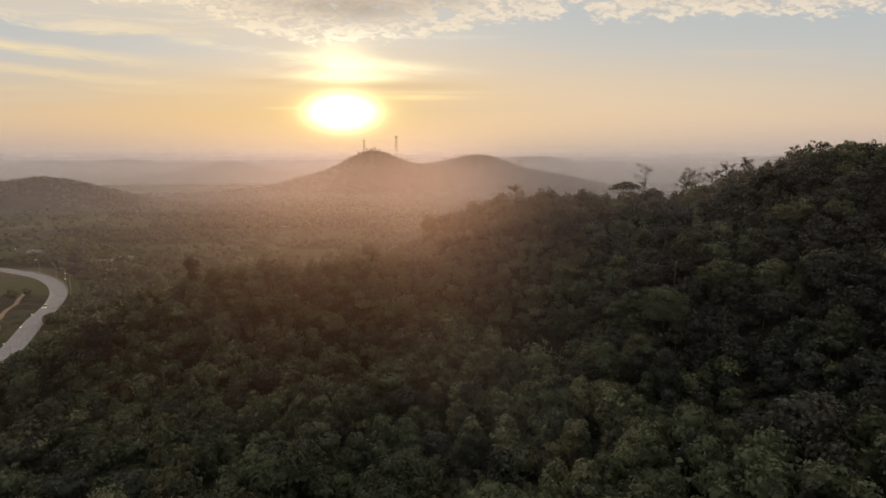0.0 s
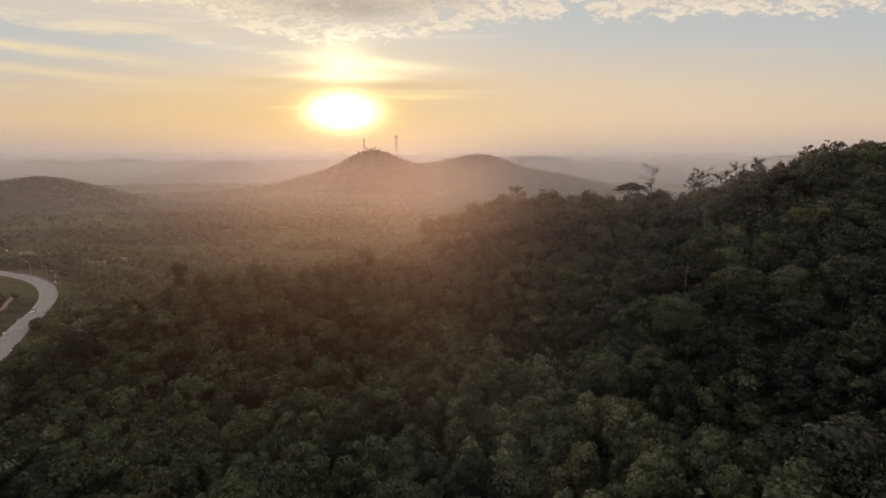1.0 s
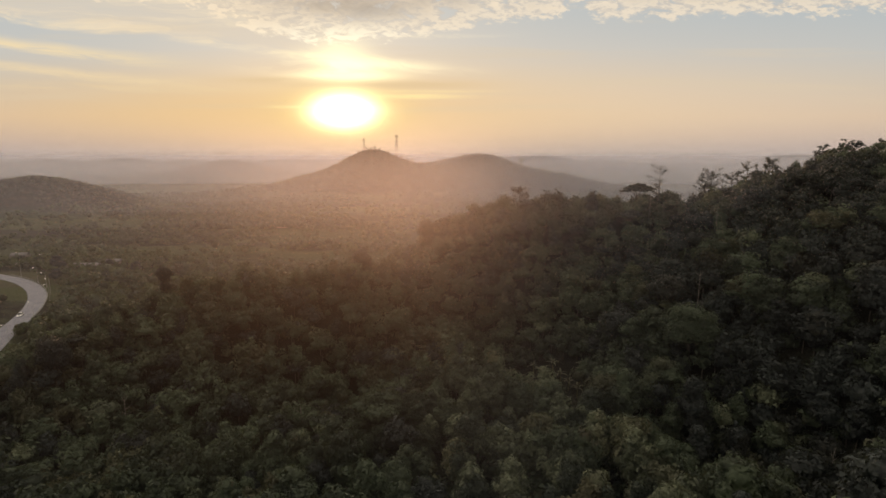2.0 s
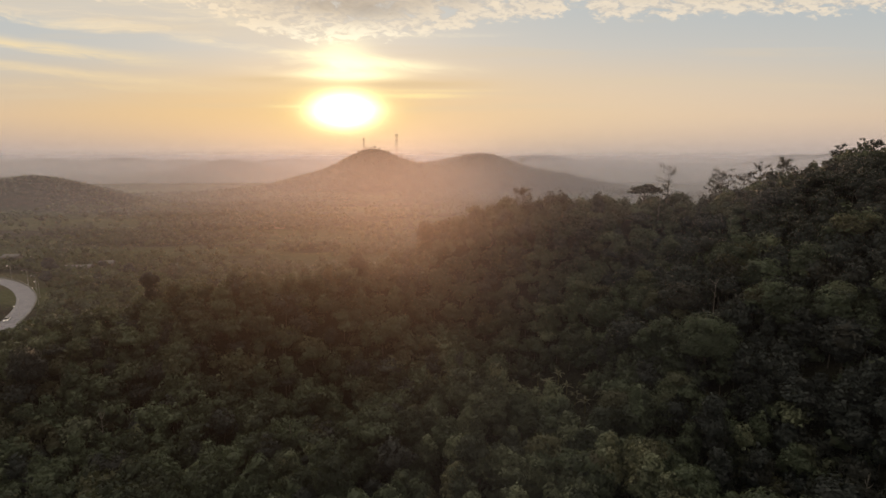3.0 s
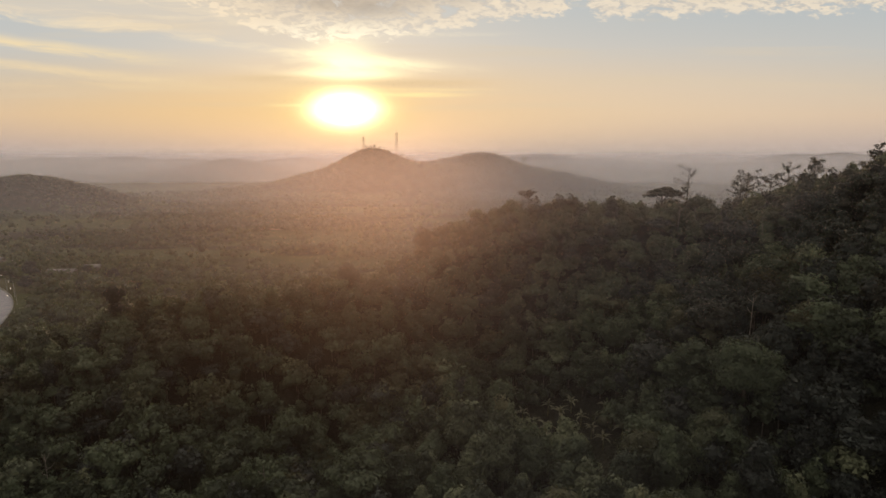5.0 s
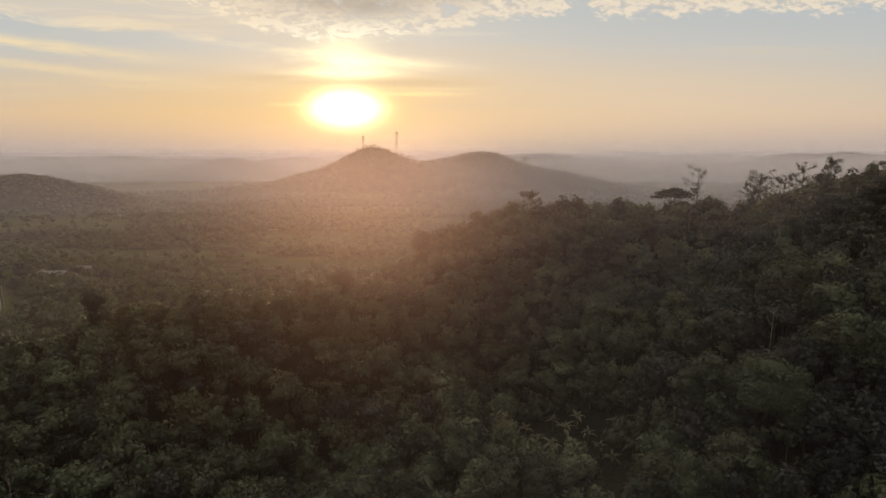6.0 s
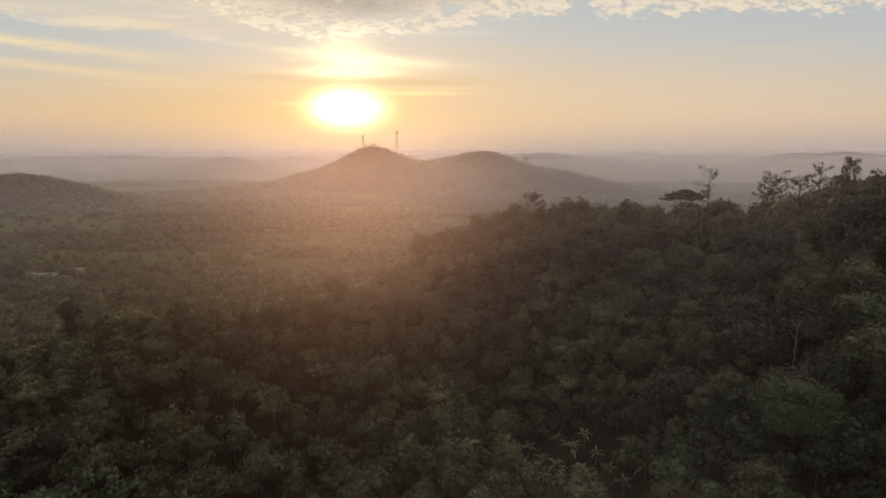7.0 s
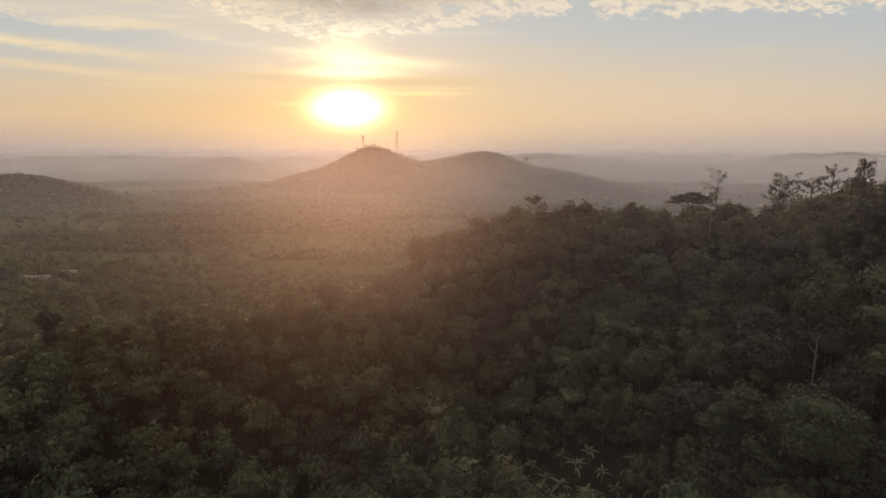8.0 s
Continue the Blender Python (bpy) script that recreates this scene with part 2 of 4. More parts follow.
def haze_sheet_material(name, fade, forward, rough, tint):
    """A sheet standing in for thin evening haze: lets most light by, and scatters some of it on. fade(t, x, y, z) gives
    its share.
    """
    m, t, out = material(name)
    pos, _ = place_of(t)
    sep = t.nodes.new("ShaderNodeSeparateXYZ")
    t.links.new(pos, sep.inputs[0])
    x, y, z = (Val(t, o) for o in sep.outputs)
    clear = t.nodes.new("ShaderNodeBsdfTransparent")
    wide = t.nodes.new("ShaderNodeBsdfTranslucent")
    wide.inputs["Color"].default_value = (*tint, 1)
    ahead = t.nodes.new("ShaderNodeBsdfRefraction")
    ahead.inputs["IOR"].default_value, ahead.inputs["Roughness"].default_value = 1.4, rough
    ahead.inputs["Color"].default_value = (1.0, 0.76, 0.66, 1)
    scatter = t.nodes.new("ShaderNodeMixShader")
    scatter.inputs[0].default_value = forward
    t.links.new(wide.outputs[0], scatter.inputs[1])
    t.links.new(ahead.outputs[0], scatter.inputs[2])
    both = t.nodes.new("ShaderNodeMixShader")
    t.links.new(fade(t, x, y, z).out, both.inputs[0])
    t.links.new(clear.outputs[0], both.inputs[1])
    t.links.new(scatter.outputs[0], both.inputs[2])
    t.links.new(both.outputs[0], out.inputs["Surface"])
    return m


BARK, GROUND, ASPHALT = bark_material(), ground_material(), road_material()
STEEL = plain_material("galvanised_steel", (0.35, 0.36, 0.36), (0.48, 0.48, 0.47), 0.5, 0.6)
RED_STEEL = plain_material("painted_steel", (0.30, 0.12, 0.10), (0.42, 0.20, 0.17), 0.6, 0.2)
WALL = plain_material("render_wall", (0.15, 0.145, 0.13), (0.23, 0.215, 0.19), 0.85)
ROOF_PALE = plain_material("pale_sheet_roof", (0.15, 0.16, 0.17), (0.23, 0.23, 0.23), 0.45, 0.2)
ROOF_RED = plain_material("red_tile_roof", (0.16, 0.09, 0.07), (0.24, 0.14, 0.10), 0.8)
DARK = plain_material("dark_glass", (0.02, 0.022, 0.025), (0.03, 0.033, 0.036), 0.15)
RUBBER = plain_material("tyre_rubber", (0.02, 0.02, 0.02), (0.035, 0.035, 0.035), 0.9)
CAR_PAINT = plain_material("white_car_paint", (0.78, 0.78, 0.77), (0.82, 0.82, 0.81), 0.25)
SOIL = plain_material("bare_earth", (0.22, 0.17, 0.12), (0.34, 0.27, 0.20), 0.95, scale=0.15)
MARKING = plain_material("road_paint", (0.36, 0.37, 0.38), (0.55, 0.55, 0.54), 0.7)


def lamp_material():
    m, t, out = material("lamp_glow")
    e = t.nodes.new("ShaderNodeEmission")
    e.inputs["Color"].default_value, e.inputs["Strength"].default_value = (1.0, 0.93, 0.80, 1), 3.0
    t.links.new(e.outputs[0], out.inputs["Surface"])
    return m


GLOW = lamp_material()

# ---------------------------------------------------------------- the land
# each hill: middle x, y, height, half widths, turn
NEAR_HILLS = [
    (225, 160, 78.9, 125, 102, -0.24), (41, 214, 30.9, 37, 26, -0.58), (-22, 158, 31.9, 46, 21, -0.30), (22, 117, 19.1, 18, 40, 0.52),
    (-22, 152, -33.9, 19, 17, -0.49), (58, 103, -25.2, 18, 17, 0.03), (20, -16, 21.1, 173, 86, -0.10), (115, 172, 14.8, 25, 34, -0.05),
    (-96, 146, 16.7, 19, 31, -0.40), (22, 136, -35.2, 19, 30, -0.03), (-32, 199, 15.2, 30, 21, 0.23), (6, 217, 11.4, 17, 16, 0.03),
    (2, 166, -7.5, 12, 11, 0), (62, 178, -8.0, 15, 13, 0), (20, 86, -5.5, 18, 14, 0), (-40, 160, 2.7, 12, 12, 0), (2, 148, -3.5, 15, 14, 0),
    (50, 120, 3.0, 14, 14, 0), (32, 173, 2.5, 11, 11, 0), (-6, 181, 2.0, 9, 9, 0)]
FAR_HILLS = [
    (-155, 1230, 60, 58, 110, 0), (-270, 1240, 42, 95, 120, 0), (72, 1300, 86, 130, 150, 0), (330, 1300, 21, 90, 120, 0),
    (-612, 850, 43, 72, 80, 0), (-505, 845, 13, 50, 60, 0), (-770, 880, 28, 80, 80, 0)]
RIDGES = [
    (-900, 2300, 66, 200, 160, 0), (-1055, 3900, 74, 220, 160, 0), (430, 2800, 95, 190, 160, 0), (1000, 3000, 66, 420, 160, 0),
    (1950, 3000, 91, 260, 160, 0), (2500, 3100, 70, 300, 160, 0), (-2000, 3300, 72, 900, 180, 0)]


def bumps(hills, x, y):
    z = np.zeros_like(x)
    for cx, cy, h, sx, sy, a in hills:
        c, s = math.cos(a), math.sin(a)
        p, q = (x - cx) * c + (y - cy) * s, (y - cy) * c - (x - cx) * s
        z += h * np.exp(-0.5 * (p / sx) ** 2 - 0.5 * (q / sy) ** 2)
    return z


def waves(x, y, step, seed):
    """Smooth unevenness about -1 to 1, of a given wavelength."""
    rng = np.random.default_rng(seed)
    z = np.zeros_like(x)
    for k in range(7):
        a, w = rng.uniform(0, 6.28), 6.28 / step * rng.uniform(0.6, 1.7)
        z += np.sin((x * math.cos(a) + y * math.sin(a)) * w + rng.uniform(0, 6.28)) / 3.2
    return z


ROAD = [(-128, 60), (-143, 125), (-149, 167), (-161, 196), (-170, 215), (-179, 233), (-186, 250), (-195, 269), (-208, 290), (-225, 310), (-245, 327), (-268, 340), (-293, 351), (-339, 364), (-407, 376), (-507, 385)]


def smooth_line(points, step=3.0):
    """A curve through the points, at even steps (Catmull-Rom)."""
    p = np.array(points, float)
    p = np.vstack([2 * p[0] - p[1], p, 2 * p[-1] - p[-2]])
    out = []
    for i in range(1, len(p) - 2):
        n = max(2, int(np.linalg.norm(p[i + 1] - p[i]) / step))
        for t in np.linspace(0, 1, n, endpoint=False):
            a, b, c, d = p[i - 1:i + 3]
            out.append(0.5 * (2 * b + (c - a) * t + (2 * a - 5 * b + 4 * c - d) * t ** 2 + (3 * b - a - 3 * c + d) * t ** 3))
    return np.array(out)


ROAD_LINE = smooth_line(ROAD)


def road_gap(x, y):
    """How far places lie from the road's middle."""
    best = np.full(np.shape(x), 1e9)
    for px, py in ROAD_LINE[::2]:
        best = np.minimum(best, (x - px) ** 2 + (y - py) ** 2)
    return np.sqrt(best)


PLAIN = 7.0                         # the level of the near plain and its road


def land(x, y):
    x, y = np.asarray(x, float), np.asarray(y, float)
    z = bumps(NEAR_HILLS, x, y)
    base = PLAIN * np.clip((1000 - y) / 500, 0, 1)
    z += base * np.exp(-np.maximum(z, 0) / PLAIN)
    z += bumps(FAR_HILLS, x, y) * (1 + 0.05 * waves(x, y, 160, 3))
    z += bumps(RIDGES, x, y) * (1 + 0.10 * waves(x, y, 500, 4))
    z += 74 * np.exp(-0.5 * ((y - 4600) / 180) ** 2) * (1 + 0.09 * waves(x, y, 1300, 5))
    z += waves(x, y, 260, 6) * 0.8 * np.clip((y - 230) / 200, 0, 1)
    z += waves(x, y, 28, 7) * 0.7 * np.clip((z - 7) / 20, 0, 1)
    # the road's bed is level
    if np.size(x):
        k = np.clip((road_gap(x, y) - 8) / 22, 0, 1)
        z = PLAIN + (z - PLAIN) * (k * k * (3 - 2 * k))
    return z


def mesh_of(name, verts, quads, mat, smooth=False):
    """A mesh of four-cornered faces from arrays."""
    me = bpy.data.meshes.new(name)
    verts, quads = np.asarray(verts, np.float32), np.asarray(quads, np.int32)
    k = quads.shape[1]
    me.vertices.add(len(verts))
    me.vertices.foreach_set("co", verts.ravel())
    me.loops.add(quads.size)
    me.loops.foreach_set("vertex_index", quads.ravel())
    me.polygons.add(len(quads))
    me.polygons.foreach_set("loop_start", np.arange(len(quads), dtype=np.int32) * k)
    if smooth:
        me.polygons.foreach_set("use_smooth", np.ones(len(quads), bool))
    me.materials.append(mat)
    me.update(calc_edges=True)
    me.validate()
    return me


def spaced(*spans):
    """Coordinates from spans (from, to, step)."""
    out = []
    for a, b, s in spans:
        out += list(np.arange(a, b, s))
    return np.array(out + [spans[-1][1]], float)


def grid_faces(nx, ny):
    i, j = np.meshgrid(np.arange(nx - 1), np.arange(ny - 1))
    a = (j * nx + i).ravel()
    return np.stack([a, a + 1, a + nx + 1, a + nx], 1)


def make_ground():
    xs = spaced((-4900, -1500, 90), (-1500, -330, 22), (-330, 300, 6), (300, 1500, 22), (1500, 4900, 90))
    ys = spaced((-900, -120, 60), (-120, 450, 6), (450, 1700, 18), (1700, 4950, 50))
    x, y = np.meshgrid(xs, ys)
    z = land(x.ravel(), y.ravel())
    # canopy unevenness of the far wooded hills
    far = np.clip((y.ravel() - 700) / 200, 0, 1) * np.clip((z - 8) / 15, 0, 1)
    z = z + far * np.random.default_rng(8).normal(0, 0.6, len(z))
    me = mesh_of("ground", np.stack([x.ravel(), y.ravel(), z], 1), grid_faces(len(xs), len(ys)), GROUND, True)
    tagged(new("ground", me), "grassy plain and wooded hills in evening haze", "ground", kind="structure")


make_ground()


def ribbon(line, offsets, heights):
    """A band along a line: corners at the given offsets to its right."""
    d = np.gradient(line, axis=0)
    d /= np.linalg.norm(d, axis=1)[:, None]
    side = np.stack([d[:, 1], -d[:, 0]], 1)
    verts = []
    for off, h in zip(offsets, heights):
        p = line + side * off
        verts.append(np.column_stack([p, np.full(len(p), h + PLAIN)]))
    v = np.stack(verts, 1).reshape(-1, 3)
    return v, grid_faces(len(offsets), len(line))


def make_road():
    v, f = ribbon(ROAD_LINE, (-4.3, -3.7, 0, 3.3, 3.8), (0.02, 0.22, 0.28, 0.22, 0.02))
    tagged(new("road", mesh_of("road", v, f, ASPHALT, True)), "pale grey asphalt road bending across the plain", "road", kind="structure")


make_road()


def make_track():
    line = smooth_line([(-186, 214), (-192, 225), (-198, 237), (-205, 249), (-210, 262), (-216, 272), (-224, 288)], 2.0)
    v, f = ribbon(line, (-1.0, 0, 1.0), (0.12, 0.2, 0.12))
    tagged(new("dirt_track", mesh_of("dirt_track", v, f, SOIL, True)), "pale dirt track through grass inside the bend", "track", kind="structure")


make_track()


def make_clearing(x, y, rx, ry, seed):
    """A bare patch of earth with an uneven rim."""
    rng = np.random.default_rng(seed)
    n = 24
    rim = rng.uniform(0.75, 1.15, n)
    a = np.arange(n) * 2 * math.pi / n
    v, f = [], []
    for ring, lift in ((0.35, 0.5), (0.7, 0.45), (1.0, -0.1)):
        px, py = x + rx * ring * rim * np.cos(a), y + ry * ring * rim * np.sin(a)
        v.append(np.column_stack([px, py, land(px, py) + lift]))
    v = np.concatenate(v)
    f = [(r * n + i, r * n + n + i, r * n + n + (i + 1) % n, r * n + (i + 1) % n) for r in (0, 1) for i in range(n)]
    f += [(0, i, i + 1, i + 2) for i in range(1, n - 2, 2)]
    tagged(new("clearing", mesh_of("clearing", v, np.array(f), SOIL, True)), "pale bare earth cleared among the scrub", "clearing", kind="structure")


for n, place in enumerate([(-428, 755, 7, 16), (-178, 590, 16, 5)]):
    make_clearing(*place, 60 + n)

# ---------------------------------------------------------------- trees

def lump(centre, radius, rng, flat=0.8):
    """A small rough ball of ten corners, in triangles."""
    v = np.array([(math.cos(a) * c, math.sin(a) * c, s) for s, c in ((-0.62, 0.78), (0.0, 1.0), (0.62, 0.78)) for a in np.arange(6) * math.pi / 3])
    v *= rng.uniform(0.85, 1.1, (len(v), 1))
    f = [(r * 6 + i, r * 6 + (i + 1) % 6, r * 6 + 6 + (i + 1) % 6, r * 6 + 6 + i) for r in (0, 1) for i in range(6)]
    f += [(12, 13, 14, 15), (12, 15, 16, 17), (3, 2, 1, 0), (5, 4, 3, 0)]
    f = np.array(f)
    return v * radius * np.array([1, 1, flat]) + centre, np.concatenate([f[:, :3], f[:, (0, 2, 3)]])


def leaves_on(lobes, count, size, rng, flat=0.8, low=-0.35, ragged=0.13):
    """Leaf sprays over the outside of the lobes, turned mostly outwards."""
    weight = np.array([l[3] ** 2 for l in lobes])
    pick = rng.choice(len(lobes), count, p=weight / weight.sum())
    c = np.array(lobes)[pick]
    zz = rng.uniform(low, 1, count)
    a = rng.uniform(0, 2 * math.pi, count)
    s = np.sqrt(np.maximum(0, 1 - zz ** 2))
    d = np.stack([np.cos(a) * s, np.sin(a) * s, zz], 1)
    r = c[:, 3] * (1 + rng.normal(0, ragged, count))
    pos = c[:, :3] + d * r[:, None] * np.array([1, 1, flat])
    n = d + rng.normal(0, 0.28, (count, 3))
    n /= np.linalg.norm(n, axis=1)[:, None]
    t = np.cross(n, rng.normal(0, 1, (count, 3)))
    t /= np.linalg.norm(t, axis=1)[:, None]
    b = np.cross(n, t)
    sz = size * rng.uniform(0.6, 1.35, (count, 1))
    v = np.stack([pos + t * sz, pos - t * sz * 0.6 + b * sz * 0.72 + n * sz * 0.15, pos - t * sz * 0.6 - b * sz * 0.72 + n * sz * 0.1], 1).reshape(-1, 3)
    return v, np.arange(count * 3).reshape(-1, 3)


def joined(pieces):
    verts, faces, base = [], [], 0
    for v, f in pieces:
        verts.append(v)
        faces.append(f + base)
        base += len(v)
    return np.concatenate(verts), np.concatenate(faces)


def crown_lobes(rng, shape):
    """Balls that make up a crown about 7 m wide on a tree 10 m high."""
    def knobs(middle, radius, up, count, small, large, low=-0.35):
        for k in range(count):
            zz, a = rng.uniform(low, 1.0), k * 2.4 + rng.uniform(-0.5, 0.5)
            c = math.sqrt(1 - zz * zz)
            yield (middle[0] + math.cos(a) * c * radius, middle[1] + math.sin(a) * c * radius, middle[2] + zz * radius * up, rng.uniform(small, large))

    if shape == "round":
        out = [(0, 0, 5.4, 2.6), *knobs((0, 0, 5.4), 1.75, 1.2, 9, 1.0, 1.6), *knobs((0, 0, 5.5), 2.5, 1.1, 7, 0.45, 0.8)]
    elif shape == "tall":
        out = [(0, 0, 3.9, 1.9), (0.2, 0, 6.0, 1.75), (0.1, 0.1, 7.9, 1.15), *knobs((0.1, 0, 4.6), 1.5, 1.5, 8, 0.9, 1.3), *knobs((0.1, 0, 6.6), 1.2, 1.7, 7, 0.5, 0.95)]
    elif shape == "flat":
        out = [((k % 2) * 1.6 - 0.8, (k // 2) * 1.8 - 0.9, rng.uniform(6.4, 7.4), 1.9) for k in range(4)]
        out += list(knobs((0, 0, 7.0), 2.6, 0.42, 9, 1.0, 1.4, -0.1))
    elif shape == "umbrella":
        out = [(0, 0, 8.3, 1.8), *knobs((0, 0, 8.4), 1.9, 0.55, 10, 0.7, 1.05, -0.2), (0.1, 0, 6.2, 1.5), (-0.1, 0.2, 4.4, 1.4)]
    elif shape == "layered":
        out = [(math.cos(k * 2.4) * 0.62 * k ** 0.5, math.sin(k * 2.4) * 0.62 * k ** 0.5, 7.6 - 0.05 * k + rng.uniform(-0.6, 0.25), rng.uniform(0.55, 0.95)) for k in range(24)]
    else:
        out = [(-0.9, 0.3, 4.6, 1.9), (0.9, -0.4, 6.3, 1.7), *knobs((-0.9, 0.3, 4.6), 1.6, 1.1, 6, 0.8, 1.4), *knobs((0.9, -0.4, 6.3), 1.4, 1.3, 6, 0.7, 1.2), *knobs((0, 0, 5.5), 2.6, 1.1, 5, 0.45, 0.75)]
    return out


def crown_of(rng, shape, count, size, cores=8):
    lobes = crown_lobes(rng, shape)
    flat = {"flat": 0.55, "layered": 0.32}.get(shape, 0.85)
    cores = 0 if shape == "layered" else cores
    pieces = [leaves_on(lobes, count, size, rng, flat)]
    if cores:
        for x, y, z, r in sorted(lobes, key=lambda l: -l[3])[:cores]:
            pieces.append(lump(np.array((x, y, z)), r * 0.8, rng, flat))
    return joined(pieces)


def small_crown(rng, count, size):
    """The crown of a distant tree."""
    lobes = [(rng.uniform(-0.5, 0.5), rng.uniform(-0.5, 0.5), 5.2, 2.4)]
    for k in range(3):
        a = k * 2.1 + rng.uniform(0, 1)
        lobes.append((math.cos(a) * 1.5, math.sin(a) * 1.5, rng.uniform(4.4, 7.2), rng.uniform(1.2, 1.9)))
    pieces = [leaves_on(lobes, count, size, rng, 0.9, -0.2)]
    pieces.append(lump(np.array(lobes[0][:3]), lobes[0][3] * 0.8, rng, 0.9))
    return joined(pieces)


def stem(points, radii, sides=6):
    """A tapered limb through the points."""
    p = np.array(points, float)
    rings = []
    d = np.gradient(p, axis=0)
    for q, w, r in zip(p, d, radii):
        w = w / np.linalg.norm(w)
        s = np.cross(w, (0.31, 0.95, 0.05))
        s /= np.linalg.norm(s)
        o = np.cross(w, s)
        rings += [q + r * (math.cos(a) * s + math.sin(a) * o) for a in np.arange(sides) * 2 * math.pi / sides]
    f = [(k * sides + i, k * sides + (i + 1) % sides, (k + 1) * sides + (i + 1) % sides, (k + 1) * sides + i)
         for k in range(len(p) - 1) for i in range(sides)]
    return np.array(rings), np.array(f)


def trunk_of(rng, height=7.5, limbs=4):
    bend = rng.uniform(-0.3, 0.3, 2)
    pts = [(0, 0, -0.6), (bend[0] * 0.4, bend[1] * 0.4, height * 0.35), (bend[0], bend[1], height * 0.7), (bend[0] * 1.3, bend[1] * 1.3, height)]
    pieces = [stem(pts, (0.24, 0.19, 0.14, 0.05))]
    for k in range(limbs):
        a, h = k * 2.4 + rng.uniform(0, 1), height * rng.uniform(0.5, 0.75)
        r = rng.uniform(1.2, 2.0)
        b = np.array((bend[0] * h / height, bend[1] * h / height, h))
        pieces.append(stem([b, b + (math.cos(a) * r * 0.5, math.sin(a) * r * 0.5, 0.8), b + (math.cos(a) * r, math.sin(a) * r, 1.9)], (0.10, 0.07, 0.03), 5))
    return joined(pieces)


def scatter(x0, x1, y0, y1, step, seed):
    """Places on a jittered grid."""
    rng = np.random.default_rng(seed)
    gx, gy = np.meshgrid(np.arange(x0, x1, float(step)), np.arange(y0, y1, step * 0.87))
    gx[1::2] += step / 2
    p = np.stack([gx.ravel(), gy.ravel()], 1) + rng.uniform(-0.42, 0.42, (gx.size, 2)) * step
    return p, rng


def planted(places, z, kinds, rng, low, high, tall=(0.9, 1.15)):
    """All crowns in kinds (vertices, faces) set at the places, as one pair of arrays."""
    out = []
    pick = rng.integers(0, len(kinds), len(places))
    for (x, y), h, k in zip(places, z, pick):
        v, f = kinds[k]
        a, s = rng.uniform(0, 6.28), rng.uniform(low, high)
        c, n = math.cos(a) * s, math.sin(a) * s
        w = np.empty_like(v)
        w[:, 0], w[:, 1], w[:, 2] = v[:, 0] * c - v[:, 1] * n + x, v[:, 0] * n + v[:, 1] * c + y, v[:, 2] * s * rng.uniform(*tall) + h
        out.append((w, f))
    return joined(out)


CLEAR = [(25, 149, 10), (28, 138, 8), (30, 131, 6)]              # a gap in the forest where bananas grow


def forest_places():
    p, rng = scatter(-160, 250, -30, 275, 4.5, 11)
    more, _ = scatter(34, 110, 84, 150, 6.5, 12)
    p = np.concatenate([p, more])       # the steep side of the gully stands thicker
    x, y = p.T
    h = land(x, y)
    inside = (h > np.where(x < -75, 9.0, 11.5)) & (road_gap(x, y) > np.where(x < -75, 8.0, 16)) & (np.abs(x) < 45 + 0.82 * np.abs(y))
    for cx, cy, r in CLEAR:
        inside &= np.hypot(x - cx, y - cy) > r
    inside &= ~on_spur(x, y) | (rng.uniform(0, 1, len(x)) < 0.62)
    inside &= (y < 235) | (rng.uniform(0, 1, len(x)) < 0.5)
    return p[inside], h[inside], rng


def on_spur(x, y):
    return np.hypot((x - 18 + (y - 105) * 0.15) / 19, (y - 108) / 36) < 1


def leaf_tone(rng, x, y):
    """0 for the common leaves, 1 for those darkened as shade beyond the gully, 2 for the pale ones, partly as light,
    along the spur.
    """
    r = rng.uniform()
    if on_spur(x, y):
        return 2 if r < 0.82 else 0
    if math.hypot((x - 31) / 13, (y - 172) / 15) < 1:
        return 2 if r < 0.4 else 0
    if math.hypot((x + 98) / 16, (y - 162) / 14) < 1:
        return 2 if r < 0.45 else 0
    # dark share stands in for shade past the gully and on the left slope
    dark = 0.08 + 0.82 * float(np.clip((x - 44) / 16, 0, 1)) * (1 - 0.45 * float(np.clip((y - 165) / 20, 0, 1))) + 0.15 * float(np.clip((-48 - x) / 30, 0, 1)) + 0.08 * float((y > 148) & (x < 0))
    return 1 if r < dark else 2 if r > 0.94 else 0


